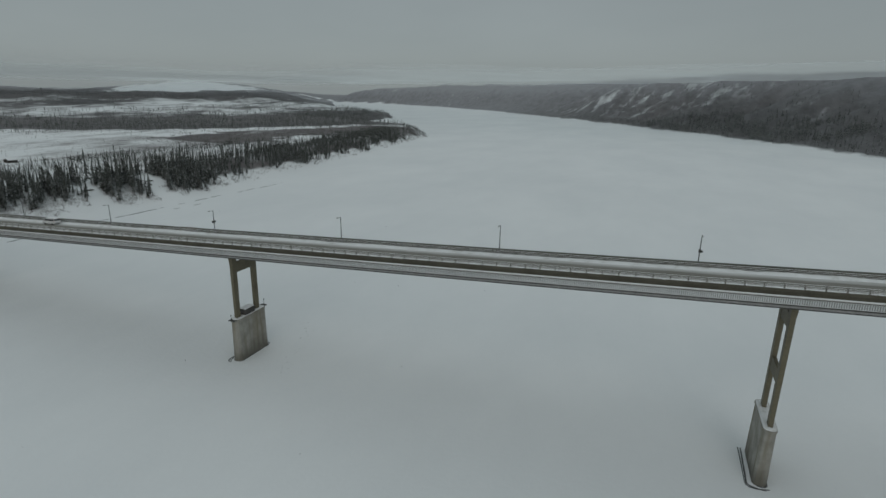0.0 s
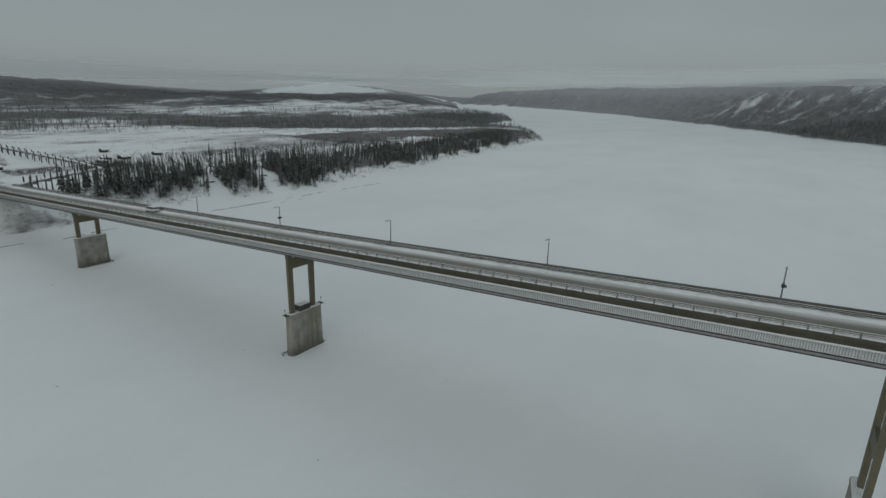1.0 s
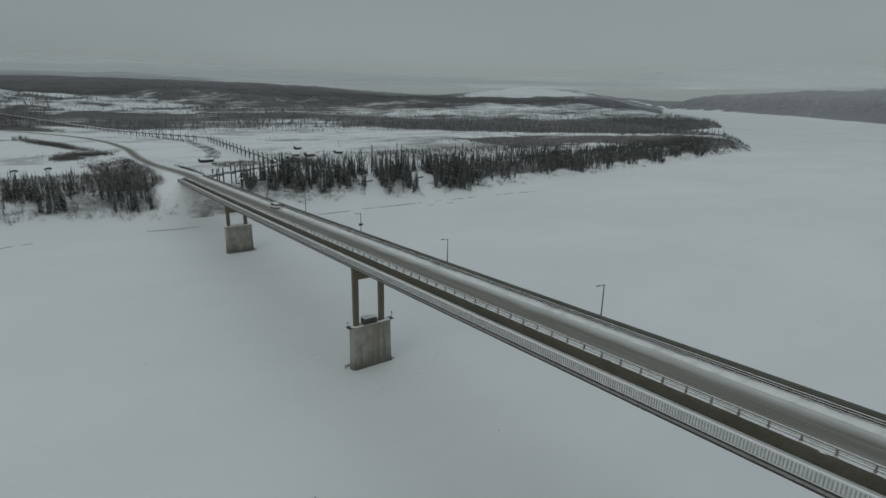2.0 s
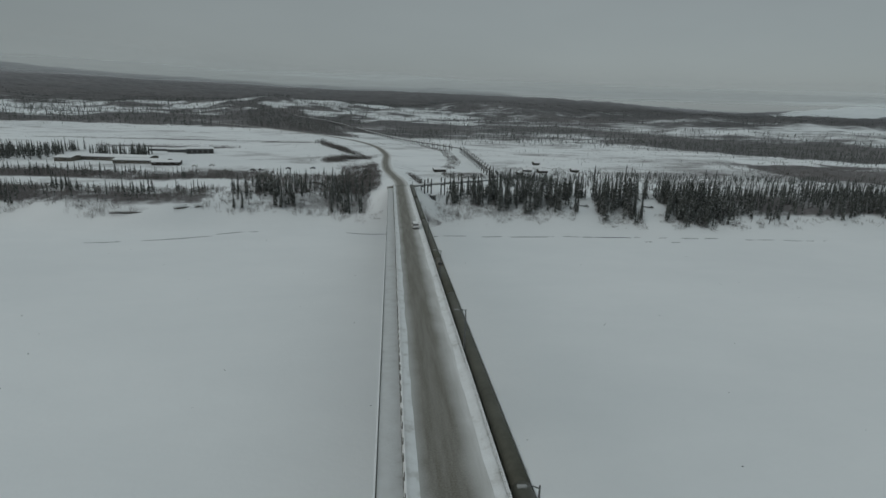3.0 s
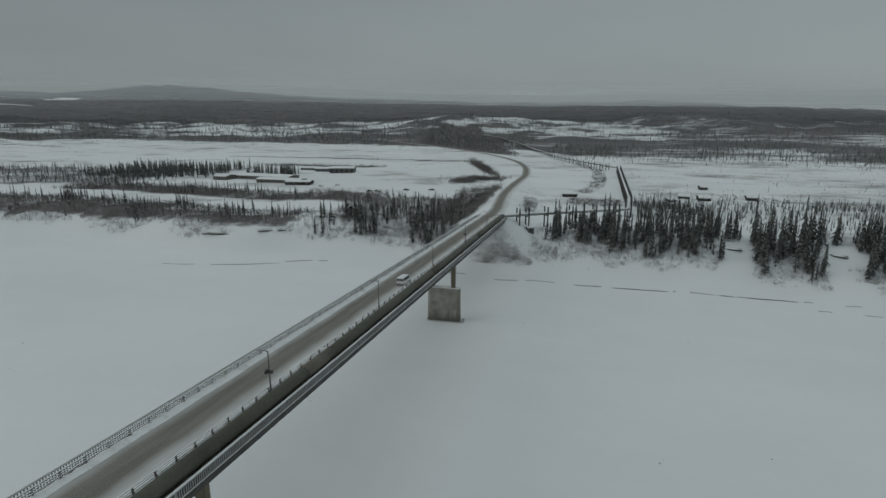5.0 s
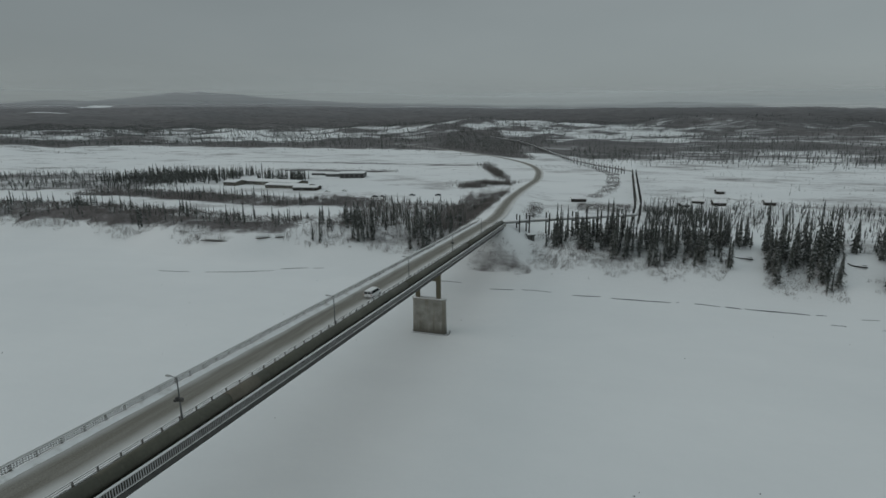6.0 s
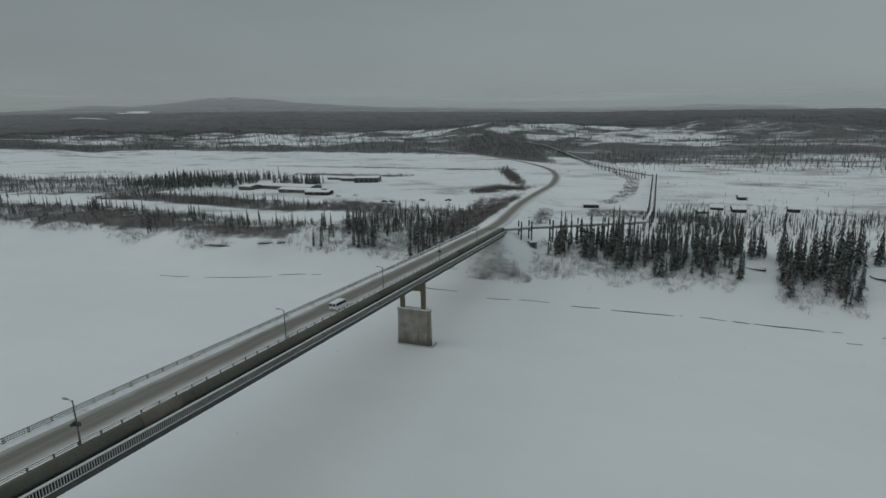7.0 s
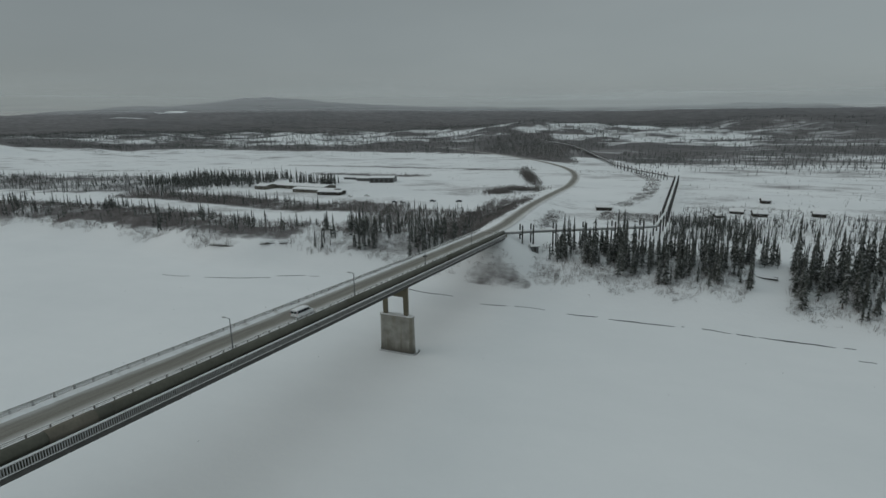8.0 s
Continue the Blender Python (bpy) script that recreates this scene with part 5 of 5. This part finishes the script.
def bush_template(rng, stems, forks, thick=0.022):
    """A bare willow bush of height and breadth about 1: many thin leaning stems."""
    v, f = [], []
    def twig(a, b, r):
        d = Vector(b) - Vector(a)
        s = d.cross(Vector((0.3, 0.5, 0.8))).normalized() * r
        u = d.cross(s).normalized() * r
        k = len(v)
        for c in (s, -0.5 * s + 0.87 * u, -0.5 * s - 0.87 * u):
            v.append(tuple(Vector(a) + c))
        v.append(tuple(b))
        f.extend([(k, k + 1, k + 3), (k + 1, k + 2, k + 3), (k + 2, k, k + 3)])
    for _ in range(stems):
        a = rng.uniform(0, math.tau)
        reach = 0.8 * rng.random() ** 0.6
        foot = (reach * math.cos(a), reach * math.sin(a), -0.05)
        out = reach + rng.uniform(-0.1, 0.3)
        tip = (out * math.cos(a) + rng.uniform(-0.15, 0.15), out * math.sin(a) + rng.uniform(-0.15, 0.15), rng.uniform(0.45, 1.0) * (1.1 - 0.4 * reach))
        twig(foot, tip, thick)
        for _ in range(forks):
            t = rng.uniform(0.35, 0.85)
            p = tuple(foot[i] + (tip[i] - foot[i]) * t for i in range(3))
            q = (p[0] + rng.uniform(-0.35, 0.35), p[1] + rng.uniform(-0.35, 0.35), min(1.05, p[2] + rng.uniform(0.12, 0.4)))
            twig(p, q, 0.75 * thick)
    return np.array(v), np.array(f)


rng = np.random.default_rng(7)
NEAR = [spruce_template(rng, 15, 6) for _ in range(7)]
MID = [spruce_template(rng, 8, 4) for _ in range(6)]
FAR = [spruce_template(rng, 4, 3) for _ in range(5)]
BUSH = [bush_template(rng, 7, 1, 0.026) for _ in range(8)]
BRUSH = [bush_template(rng, 8, 1) for _ in range(5)]
FRINGE = [bush_template(rng, 6, 1, 0.040) for _ in range(6)]


def spots_in(x0, x1, y0, y1, count, h0, h1, slim, rng, keep=None):
    """Places on the ground inside a stretch of the plan: x, y, z, height, breadth."""
    x, y = rng.uniform(x0, x1, count), rng.uniform(y0, y1, count)
    if keep is not None:
        ok = keep(x, y)
        x, y = x[ok], y[ok]
    z = land(x, y)[0]
    h = h0 + (h1 - h0) * rng.beta(1.6, 1.8, len(x))
    return np.column_stack([x, y, z - 0.1, h, h * slim * rng.uniform(0.75, 1.3, len(x))])


def inland_of(x, y):
    return y - np.interp(x, FOOT_X, FOOT_Y)


def off_road(x, y, gap=12):
    ok = np.ones(len(x), bool)
    for q in ROAD_PTS[::2]:
        ok &= np.hypot(x - q[0], y - q[1]) > gap
    return ok


def off_pipe(x, y, gap=5):
    ok = np.ones(len(x), bool)
    for a, b in zip(INLAND, INLAND[1:]):
        for t in np.linspace(0, 1, 10):
            ok &= np.hypot(x - a[0] - (b[0] - a[0]) * t, y - a[1] - (b[1] - a[1]) * t) > gap
    return ok


def open_bank(x, y):
    """Outside the two cleared boat landings of the east bank."""
    i = inland_of(x, y)
    a = (x > 104 + 0.05 * i) & (x < 114 + 0.1 * i) & (i < 30) | (np.abs(x - 113 - 0.12 * i) < 2.2) & (i < 80)
    b = (x > 143 + 0.1 * i) & (x < 156 + 0.2 * i + 3 * np.sin(i * 0.35)) & (i < 34)
    return ~(a | b)


# the dense wood on the east bank: the nearest trees are things of their own
rng = np.random.default_rng(21)
bank = spots_in(27, 205, 186, 248, 1420, 5.0, 16.5, 0.15, rng, lambda x, y: open_bank(x, y) & (inland_of(x, y) > np.interp(x, (40, 100, 112, 116, 136, 145, 160), (21, 18, 18, 13, 13, 12, 10)) + 3 * np.sin(x * 0.4)) & (inland_of(x, y) < 40) & off_pipe(x, y, 2.5) & (rng.random(len(x)) < np.where(x < 42, 0.5, 1.0)))
bank[::5, 3] *= 1.4
bank[:, 3] = np.minimum(bank[:, 3], 22.0)
bank = bank[np.argsort(np.hypot(bank[:, 0] - 80, bank[:, 1] - 150))]
crown_me, trunk_me = [], []
for k, (tv, tf) in enumerate(NEAR):
    ob = from_arrays("crown", tv, tf, M_NEEDLES)
    crown_me.append(ob.data)
    bpy.data.objects.remove(ob)
ob = from_arrays("trunk", *trunk_template(), M_BARK)
trunk_me = ob.data
bpy.data.objects.remove(ob)


def spruce(s, k, label, group):
    o = tagged(new("spruce_tree"), label, "tree", group)
    o.matrix_basis = pose(s[0], s[1], s[2], 0, 0, (k * 137.5) % 360)
    for name, me in (("trunk", trunk_me), ("crown", crown_me[k % len(crown_me)])):
        c = new(name, me)
        c.parent = o
        c.scale = (s[4], s[4], s[3])


for k, s in enumerate(bank[:230]):
    spruce(s, k, "tall narrow dark spruce on the snowy bank" if s[3] > 11 else "slim young dark spruce on the snowy bank", "spruces on the east bank")
west = spots_in(-100, -16, 202, 262, 560, 4.5, 14.5, 0.125, rng, lambda x, y: (inland_of(x, y) > 14) & (fbm(x, y, 42, 2, 2.0) > -0.12) & off_road(x, y, 16) & (rng.random(len(x)) < np.where(y < 234, 0.9, 0.3)))
west[west[:, 1] > 236, 3:] *= 0.6
spruce((-40.0, 222.0, height(-40, 222) - 0.1, 20.0, 2.7), 3, "tallest broad dark spruce of the west bank", "spruces on the west bank")
for k, s in enumerate(west[:65]):
    spruce(s, k, "narrow dark spruce among bare willows", "spruces on the west bank")


def forest(name, label, templates, chunks, seed, mat=M_NEEDLES):
    return tagged(scatter(name, templates, np.concatenate(chunks), mat, np.random.default_rng(seed)), label, "trees", kind="stuff")


def beside(x, y, line_x, line_y, half):
    """Within a given distance north or south of a line across the plan."""
    return (np.abs(y - np.interp(x, line_x, line_y)) < half) & (x > line_x[0]) & (x < line_x[-1])


def around(x, y, line_x, line_y, width):
    """Thinning out with the distance north or south of a line."""
    inside = (x > line_x[0]) & (x < line_x[-1])
    return inside & (R.random(len(x)) < np.exp(-((y - np.interp(x, line_x, line_y)) / width) ** 2))


def clump_at(x, y, cx, cy, rx, ry):
    """Thinning out round a middle point."""
    return R.random(len(x)) < np.exp(-((x - cx) / rx) ** 2 - ((y - cy) / ry) ** 2)


def past_flats(x, y):
    """How far a place lies beyond the far edge of the snowy flats."""
    return y - np.interp(x, (-3000, -1354, -932, -566, -304, -60, 8, 125, 260, 340, 433, 527, 608, 739, 790), (470, 640, 718, 845, 848, 790, 700, 690, 672, 645, 535, 462, 416, 382, 322))


def by_share(x, y, low, high):
    """Keep places the more often the more wooded the land is there."""
    return R.random(len(x)) < np.clip((land(x, y)[1] - low) / (high - low), 0, 1)


def brown_hill(x, y):
    return (x > np.interp(y, (650, 720, 870, 1226, 1330), (-20, -110, -252, -335, -340))) & (x < np.interp(y, (650, 723, 1066, 1330), (-40, -55, -145, -245))) & off_pipe(x, y, 10) & off_road(x, y, 14)


R = np.random.default_rng(33)
forest("bank_wood", "dense dark spruces along the east bank", MID, [
    bank[230:],
    spots_in(600, 778, 240, 380, 1100, 2.5, 6.5, 0.14, R, lambda x, y: (inland_of(x, y) > 8) & (inland_of(x, y) < 44)),
    spots_in(158, 330, 190, 300, 1500, 4.0, 14.0, 0.135, R, lambda x, y: (inland_of(x, y) > 11 + 4 * np.sin(x * 0.13)) & (inland_of(x, y) < 46) & open_bank(x, y)),
    spots_in(300, 640, 200, 320, 6300, 3.5, 11.5, 0.13, R, lambda x, y: (R.random(len(x)) < np.interp(x, (560, 640), (1, 0.3))) & (inland_of(x, y) > 11 + 4 * np.sin(x * 0.13) + 3 * np.sin(x * 0.05)) & (inland_of(x, y) < np.interp(x, (150, 300, 600, 745), (42, 46, 50, 44))) & open_bank(x, y)),
    spots_in(72, 114, 262, 312, 330, 3, 7.5, 0.11, R, lambda x, y: off_pipe(x, y, 5)),
    west[65:],
    spots_in(-98, -20, 238, 310, 280, 2.5, 7, 0.11, R, lambda x, y: off_road(x, y, 16)),
], 1)
forest("scattered_wood", "thin scattered spruces over the flats", MID, [
    spots_in(76, 340, 240, 345, 2100, 1.8, 6.0, 0.09, R, lambda x, y: (inland_of(x, y) > 40) & open_bank(x, y) & off_pipe(x, y, 8) & (R.random(len(x)) < np.where(y < 300, 0.85, 0.5)) & (fbm(x, y, 70, 2, 3.0) > -0.35)),
    spots_in(330, 720, 270, 330, 1100, 3, 7, 0.10, R, lambda x, y: (inland_of(x, y) > 45) & (fbm(x, y, 90, 2, 3.0) > -0.15)),
    spots_in(80, 520, 340, 660, 260, 1.5, 4.0, 0.10, R),
    spots_in(76, 330, 285, 350, 1500, 2.5, 6.0, 0.10, R, lambda x, y: off_pipe(x, y, 8) & around(x, y, (76, 120, 200, 330), (296, 304, 318, 312), 14)),
    spots_in(-420, -112, 200, 262, 700, 5.0, 12.0, 0.11, R, lambda x, y: (inland_of(x, y) > 16) & (inland_of(x, y) < 48) & (fbm(x, y, 60, 2, 1.0) > 0.0)),
    spots_in(-560, -112, 200, 262, 1100, 2.0, 6.0, 0.13, R, lambda x, y: (inland_of(x, y) > 18) & (inland_of(x, y) < 52)),
    spots_in(-330, -140, 272, 312, 220, 4, 9, 0.11, R, lambda x, y: beside(x, y, (-340, -250, -140), (298, 294, 282), 15)),
    spots_in(-152, -96, 280, 312, 40, 2, 5, 0.11, R),
    spots_in(-262, -216, 388, 408, 90, 7, 13, 0.11, R),
    spots_in(-760, -300, 250, 450, 3400, 3, 8, 0.10, R, lambda x, y: beside(x, y, (-760, -560, -488, -440, -385, -340, -296), (305, 318, 345, 335, 358, 368, 392), 58) & (fbm(x, y, 130, 3, 4.0) > -0.45)),
    spots_in(-400, -285, 310, 440, 800, 7, 13, 0.115, R, lambda x, y: beside(x, y, (-400, -340, -284), (372, 380, 396), 36)),
    spots_in(-900, -420, 210, 285, 700, 3, 8, 0.11, R, lambda x, y: (inland_of(x, y) > 20) & (fbm(x, y, 110, 2, 6.0) > -0.05)),
    spots_in(-96, -84, 560, 600, 20, 3, 6, 0.12, R),
], 2)
forest("far_wood", "distant dark spruce woods beyond the flats", FAR, [
    spots_in(-20, 800, 320, 1150, 13000, 5, 10, 0.12, R, lambda x, y: (past_flats(x, y) > -4 + 34 * fbm(x, y, 110, 3)) & (past_flats(x, y) < 230 + 60 * fbm(x, y, 200, 2)) & off_pipe(x, y, 13) & (R.random(len(x)) < np.where(past_flats(x, y) < 70, 0.95, 0.4) * np.interp(x, (50, 110, 300, 400), (1, 0.5, 0.5, 1)))),
    spots_in(20, 560, 400, 720, 6500, 2, 6, 0.11, R, lambda x, y: (past_flats(x, y) < 4) & (past_flats(x, y) > -95) & off_pipe(x, y, 10) & (R.random(len(x)) < np.exp(np.minimum(0, past_flats(x, y)) / 38)) & (fbm(x, y, 60, 2, 4.0) > -0.3)),
    spots_in(-1400, -60, 660, 850, 1800, 2, 5, 0.12, R, lambda x, y: (past_flats(x, y) < 4) & (past_flats(x, y) > -80) & off_road(x, y, 14) & (R.random(len(x)) < 0.7 * np.exp(np.minimum(0, past_flats(x, y)) / 30))),
    spots_in(-340, 20, 650, 1330, 2600, 3, 6, 0.14, R, brown_hill),
    spots_in(-2000, -60, 700, 1500, 13000, 6, 12, 0.12, R, lambda x, y: (past_flats(x, y) > 0) & off_road(x, y, 16) & by_share(x, y, 0.25, 0.80)),
    spots_in(-1800, 300, 1000, 2000, 8000, 4, 9, 0.12, R, lambda x, y: (past_flats(x, y) > 200) & off_road(x, y, 16) & off_pipe(x, y, 14) & (fbm(x, y * 1.8, 260, 3, 2.0) > -0.1)),
    spots_in(-2000, 1800, 1150, 2500, 9000, 6, 11, 0.13, R, lambda x, y: (inland_of(x, y) > 25) & by_share(x, y, 0.40, 0.75) & off_pipe(x, y, 14)),
    spots_in(140, 1250, 560, 1500, 9000, 4, 9, 0.13, R, lambda x, y: (past_flats(x, y) > 110) & (past_flats(x, y) < 620) & (inland_of(x, y) > 20) & by_share(x, y, 0.40, 0.66) & (R.random(len(x)) < 0.8)),
    spots_in(800, 1370, 320, 900, 3800, 6, 11, 0.12, R, lambda x, y: (inland_of(x, y) > 10) & (inland_of(x, y) < 160)),
    spots_in(420, 1400, 480, 1150, 4200, 4, 9, 0.12, R, lambda x, y: (inland_of(x, y) > 15) & (past_flats(x, y) > 60) & (past_flats(x, y) < 340) & (fbm(x, y * 1.8, 240, 3, 3.0) > 0.05)),
], 3, M_HAZY_NEEDLES)
forest("bluff_wood", "snow-dusted spruces on the far river bluffs, paled for haze", FAR, [
    spots_in(880, 1300, -480, 0, 3600, 9, 18, 0.13, R, lambda x, y: (np.interp(x, SOUTH_X, SOUTH_Y) - y > 8) & (np.interp(x, SOUTH_X, SOUTH_Y) - y < 190) & (fbm(x, y, 110, 3, 4.0) > -0.05)),
    spots_in(600, 1650, -900, 240, 12000, 6, 12, 0.14, R, lambda x, y: (np.interp(x, SOUTH_X, SOUTH_Y) - y > 6) & (np.interp(x, SOUTH_X, SOUTH_Y) - y < 460) & by_share(x, y, 0.45, 0.75) & (R.random(len(x)) < np.interp(np.interp(x, SOUTH_X, SOUTH_Y) - y, (0, 120, 300, 460), (1.0, 0.7, 0.15, 0.03)) * np.interp(x, (1000, 1650), (1.0, 0.35)))),
], 4, M_HAZY_NEEDLES)
tagged(scatter("willow_brush", BUSH, np.concatenate([
    spots_in(20, 210, 192, 222, 3600, 0.8, 2.4, 0.8, R, lambda x, y: (inland_of(x, y) > np.interp(x, (20, 110, 114, 210), (11, 10, 7, 5)) + 2.5 * np.sin(x * 0.3) + 4 * R.random(len(x)) ** 2) & (inland_of(x, y) < 26) & open_bank(x, y)),
    spots_in(38, 205, 204, 244, 900, 1.5, 4.0, 0.5, R, lambda x, y: (inland_of(x, y) > 17) & (inland_of(x, y) < 44) & open_bank(x, y)),
    spots_in(22, 46, 204, 228, 70, 2.5, 5, 0.45, R),
    spots_in(16, 200, 190, 206, 40, 0.7, 1.5, 0.9, R, lambda x, y: (inland_of(x, y) > 5) & open_bank(x, y)),
    spots_in(-26, 34, 194, 216, 900, 0.8, 1.9, 0.9, R, lambda x, y: (inland_of(x, y) > 5 + 4 * R.random(len(x))) & (inland_of(x, y) < 16) & (fbm(x, y, 12, 2, 3.0) > -0.2)),
    spots_in(-560, -106, 194, 262, 7500, 1.4, 4.4, 0.7, R, lambda x, y: (inland_of(x, y) > 9 + 4 * np.sin(x * 0.09) + 5 * R.random(len(x))) & (inland_of(x, y) < 50)),
    spots_in(-44, -13, 226, 352, 1900, 1.4, 4.0, 0.75, R, lambda x, y: off_road(x, y, 8.5) & (fbm(x, y, 26, 2, 3.0) > -0.25)),
    spots_in(-104, -18, 200, 300, 3200, 1.4, 4.2, 0.65, R, lambda x, y: off_road(x, y, 12) & (inland_of(x, y) > 9 + 6 * R.random(len(x))) & (x > -104 + 22 * R.random(len(x)) ** 2)),
    spots_in(-356, -140, 270, 315, 2400, 1.6, 4.2, 0.75, R, lambda x, y: beside(x, y, (-356, -330, -300, -250, -200, -140), (292, 294, 297, 294, 288, 280), 16)),
    spots_in(-152, -92, 276, 314, 700, 1.4, 4.0, 0.75, R),
    spots_in(-110, -20, 370, 460, 3600, 2.2, 5.6, 0.8, R, lambda x, y: off_road(x, y, 9) & (clump_at(x, y, -56, 392, 9, 9) | clump_at(x, y, -42, 410, 14, 6))),
    spots_in(-62, -22, 390, 408, 70, 1.6, 3.0, 0.8, R, lambda x, y: off_road(x, y, 10)),
    spots_in(-50, -16, 335, 375, 60, 1.5, 3.0, 0.9, R, lambda x, y: off_road(x, y, 9)),
    spots_in(-110, -20, 400, 610, 9000, 2.2, 5.2, 0.7, R, lambda x, y: off_road(x, y, 9) & clump_at(x + 0.36 * (y - 470), y, -49, 510, 4.5, 52)),
    spots_in(6, 26, 250, 315, 700, 1.4, 3.0, 0.8, R, lambda x, y: clump_at(x + 0.09 * (y - 250), y, 14, 282, 3.5, 24)),
    spots_in(30, 70, 350, 620, 1300, 1.2, 2.6, 0.9, R, lambda x, y: (np.abs(x - np.interp(y, (350, 380, 430, 512, 620), (40, 50, 54, 51, 14))) < 6)),
    spots_in(34, 66, 300, 326, 300, 1.2, 2.6, 0.9, R),
    spots_in(-34, 40, 560, 600, 70, 1.2, 2.6, 0.9, R),
    spots_in(-420, -70, 560, 620, 420, 1.2, 2.6, 0.9, R, lambda x, y: np.abs(y - 585 - 0.05 * (x + 60)) < 7),
    spots_in(80, 215, 330, 370, 520, 1.0, 2.6, 0.9, R, lambda x, y: beside(x, y, (80, 120, 160, 215), (352, 362, 350, 335), 9)),
    spots_in(76, 340, 262, 345, 1100, 1.0, 2.4, 0.9, R, lambda x, y: off_pipe(x, y, 6) & open_bank(x, y)),
    spots_in(-300, -160, 468, 500, 300, 2, 4, 0.7, R, lambda x, y: beside(x, y, (-300, -225, -160), (478, 488, 492), 8)),
]), M_TWIG, np.random.default_rng(5)), "bare grey-brown willow brush in the snow", "bushes")
tagged(scatter("shore_brush", FRINGE, np.concatenate([
    spots_in(320, 778, 250, 480, 4800, 1.5, 3.6, 0.8, R, lambda x, y: around(x, y, (320, 350, 400, 460, 520, 640, 760), (380, 378, 372, 392, 372, 330, 312), 46) & (inland_of(x, y) > 10)),
    spots_in(152, 778, 198, 310, 4700, 1.2, 3.2, 0.8, R, lambda x, y: (inland_of(x, y) > 4 + 2 * np.sin(x * 0.2)) & (inland_of(x, y) < 18)),
]), M_TWIG, np.random.default_rng(8)), "grey-brown willow fringe below the spruces", "bushes")
tagged(scatter("bog_shrubs", BRUSH, np.concatenate([
    spots_in(-110, -20, 400, 610, 8000, 2.2, 5.0, 0.7, R, lambda x, y: off_road(x, y, 9) & clump_at(x + 0.36 * (y - 470), y, -49, 510, 4.5, 50)),
    spots_in(-110, -20, 370, 460, 3400, 2.0, 5.4, 0.8, R, lambda x, y: off_road(x, y, 9) & (clump_at(x, y, -56, 392, 8, 8) | clump_at(x, y, -42, 410, 14, 5))),
    spots_in(-60, -12, 300, 380, 500, 1.2, 2.6, 0.9, R, lambda x, y: off_road(x, y, 8) & clump_at(x, y, -26, 345, 7, 22)),
    spots_in(6, 26, 250, 315, 420, 1.2, 2.8, 0.8, R, lambda x, y: clump_at(x + 0.09 * (y - 250), y, 14, 282, 3.0, 22)),
    spots_in(30, 75, 350, 560, 1500, 1.2, 2.6, 0.9, R, lambda x, y: off_pipe(x, y, 4) & (np.abs(x - np.interp(y, (350, 380, 430, 512, 560), (40, 50, 54, 51, 34))) < 4.5) & (fbm(x, y, 40, 2) > -0.2)),
    spots_in(34, 66, 300, 326, 160, 1.0, 2.2, 0.9, R),
    spots_in(-40, -12, 222, 345, 600, 1.2, 2.8, 0.8, R, lambda x, y: off_road(x, y, 8.5) & (R.random(len(x)) < 0.6)),
    spots_in(80, 520, 345, 640, 1500, 0.4, 0.9, 1.1, R, lambda x, y: fbm(x, y, 90, 3, 6.0) > -0.1),
    spots_in(-700, -100, 380, 800, 1200, 0.4, 0.9, 1.2, R, lambda x, y: off_road(x, y, 9) & (fbm(x, y * 2, 120, 3, 7.0) > 0.05)),
    spots_in(-1060, -760, 625, 705, 700, 1.0, 2.6, 1.2, R, lambda x, y: beside(x, y, (-1060, -990, -880, -760), (690, 690, 650, 640), 13)),
    spots_in(-980, -870, 520, 556, 160, 0.8, 2.0, 1.2, R, lambda x, y: beside(x, y, (-980, -870), (530, 545), 6)),
    spots_in(-610, -520, 430, 466, 160, 0.8, 2.2, 1.2, R, lambda x, y: beside(x, y, (-610, -520), (440, 456), 8)),
    spots_in(-420, -70, 565, 595, 420, 1.0, 2.2, 1.2, R, lambda x, y: beside(x, y, (-420, -300, -70), (575, 582, 585), 7)),
    spots_in(60, 700, 300, 700, 2400, 0.5, 1.3, 0.9, R, lambda x, y: fbm(x, y, 120, 3, 2.0) > 0.0),
    spots_in(-1100, -330, 440, 900, 3200, 0.6, 1.8, 1.0, R, lambda x, y: fbm(x, y * 2.2, 200, 3, 5.0) > 0.22),
    spots_in(-330, -30, 480, 780, 500, 0.6, 1.4, 1.0, R, lambda x, y: off_road(x, y, 9)),
    spots_in(-340, 30, 650, 1330, 5200, 2.0, 4.0, 0.9, R, brown_hill),
    spots_in(-1500, -60, 740, 1300, 2400, 2.0, 4.0, 1.2, R, lambda x, y: (past_flats(x, y) > -5) & (past_flats(x, y) < 280) & off_road(x, y, 14)),
]), M_ALDER, np.random.default_rng(6)), "low bare shrubs on the snowy bog", "bushes")

# ---------------------------------------------------------------- the whole place at its final size
for ob in list(scene.objects):
    if ob.parent is None and ob.type in {"MESH", "EMPTY"}:
        ob.matrix_basis = Matrix.Scale(SIZE, 4) @ ob.matrix_basis
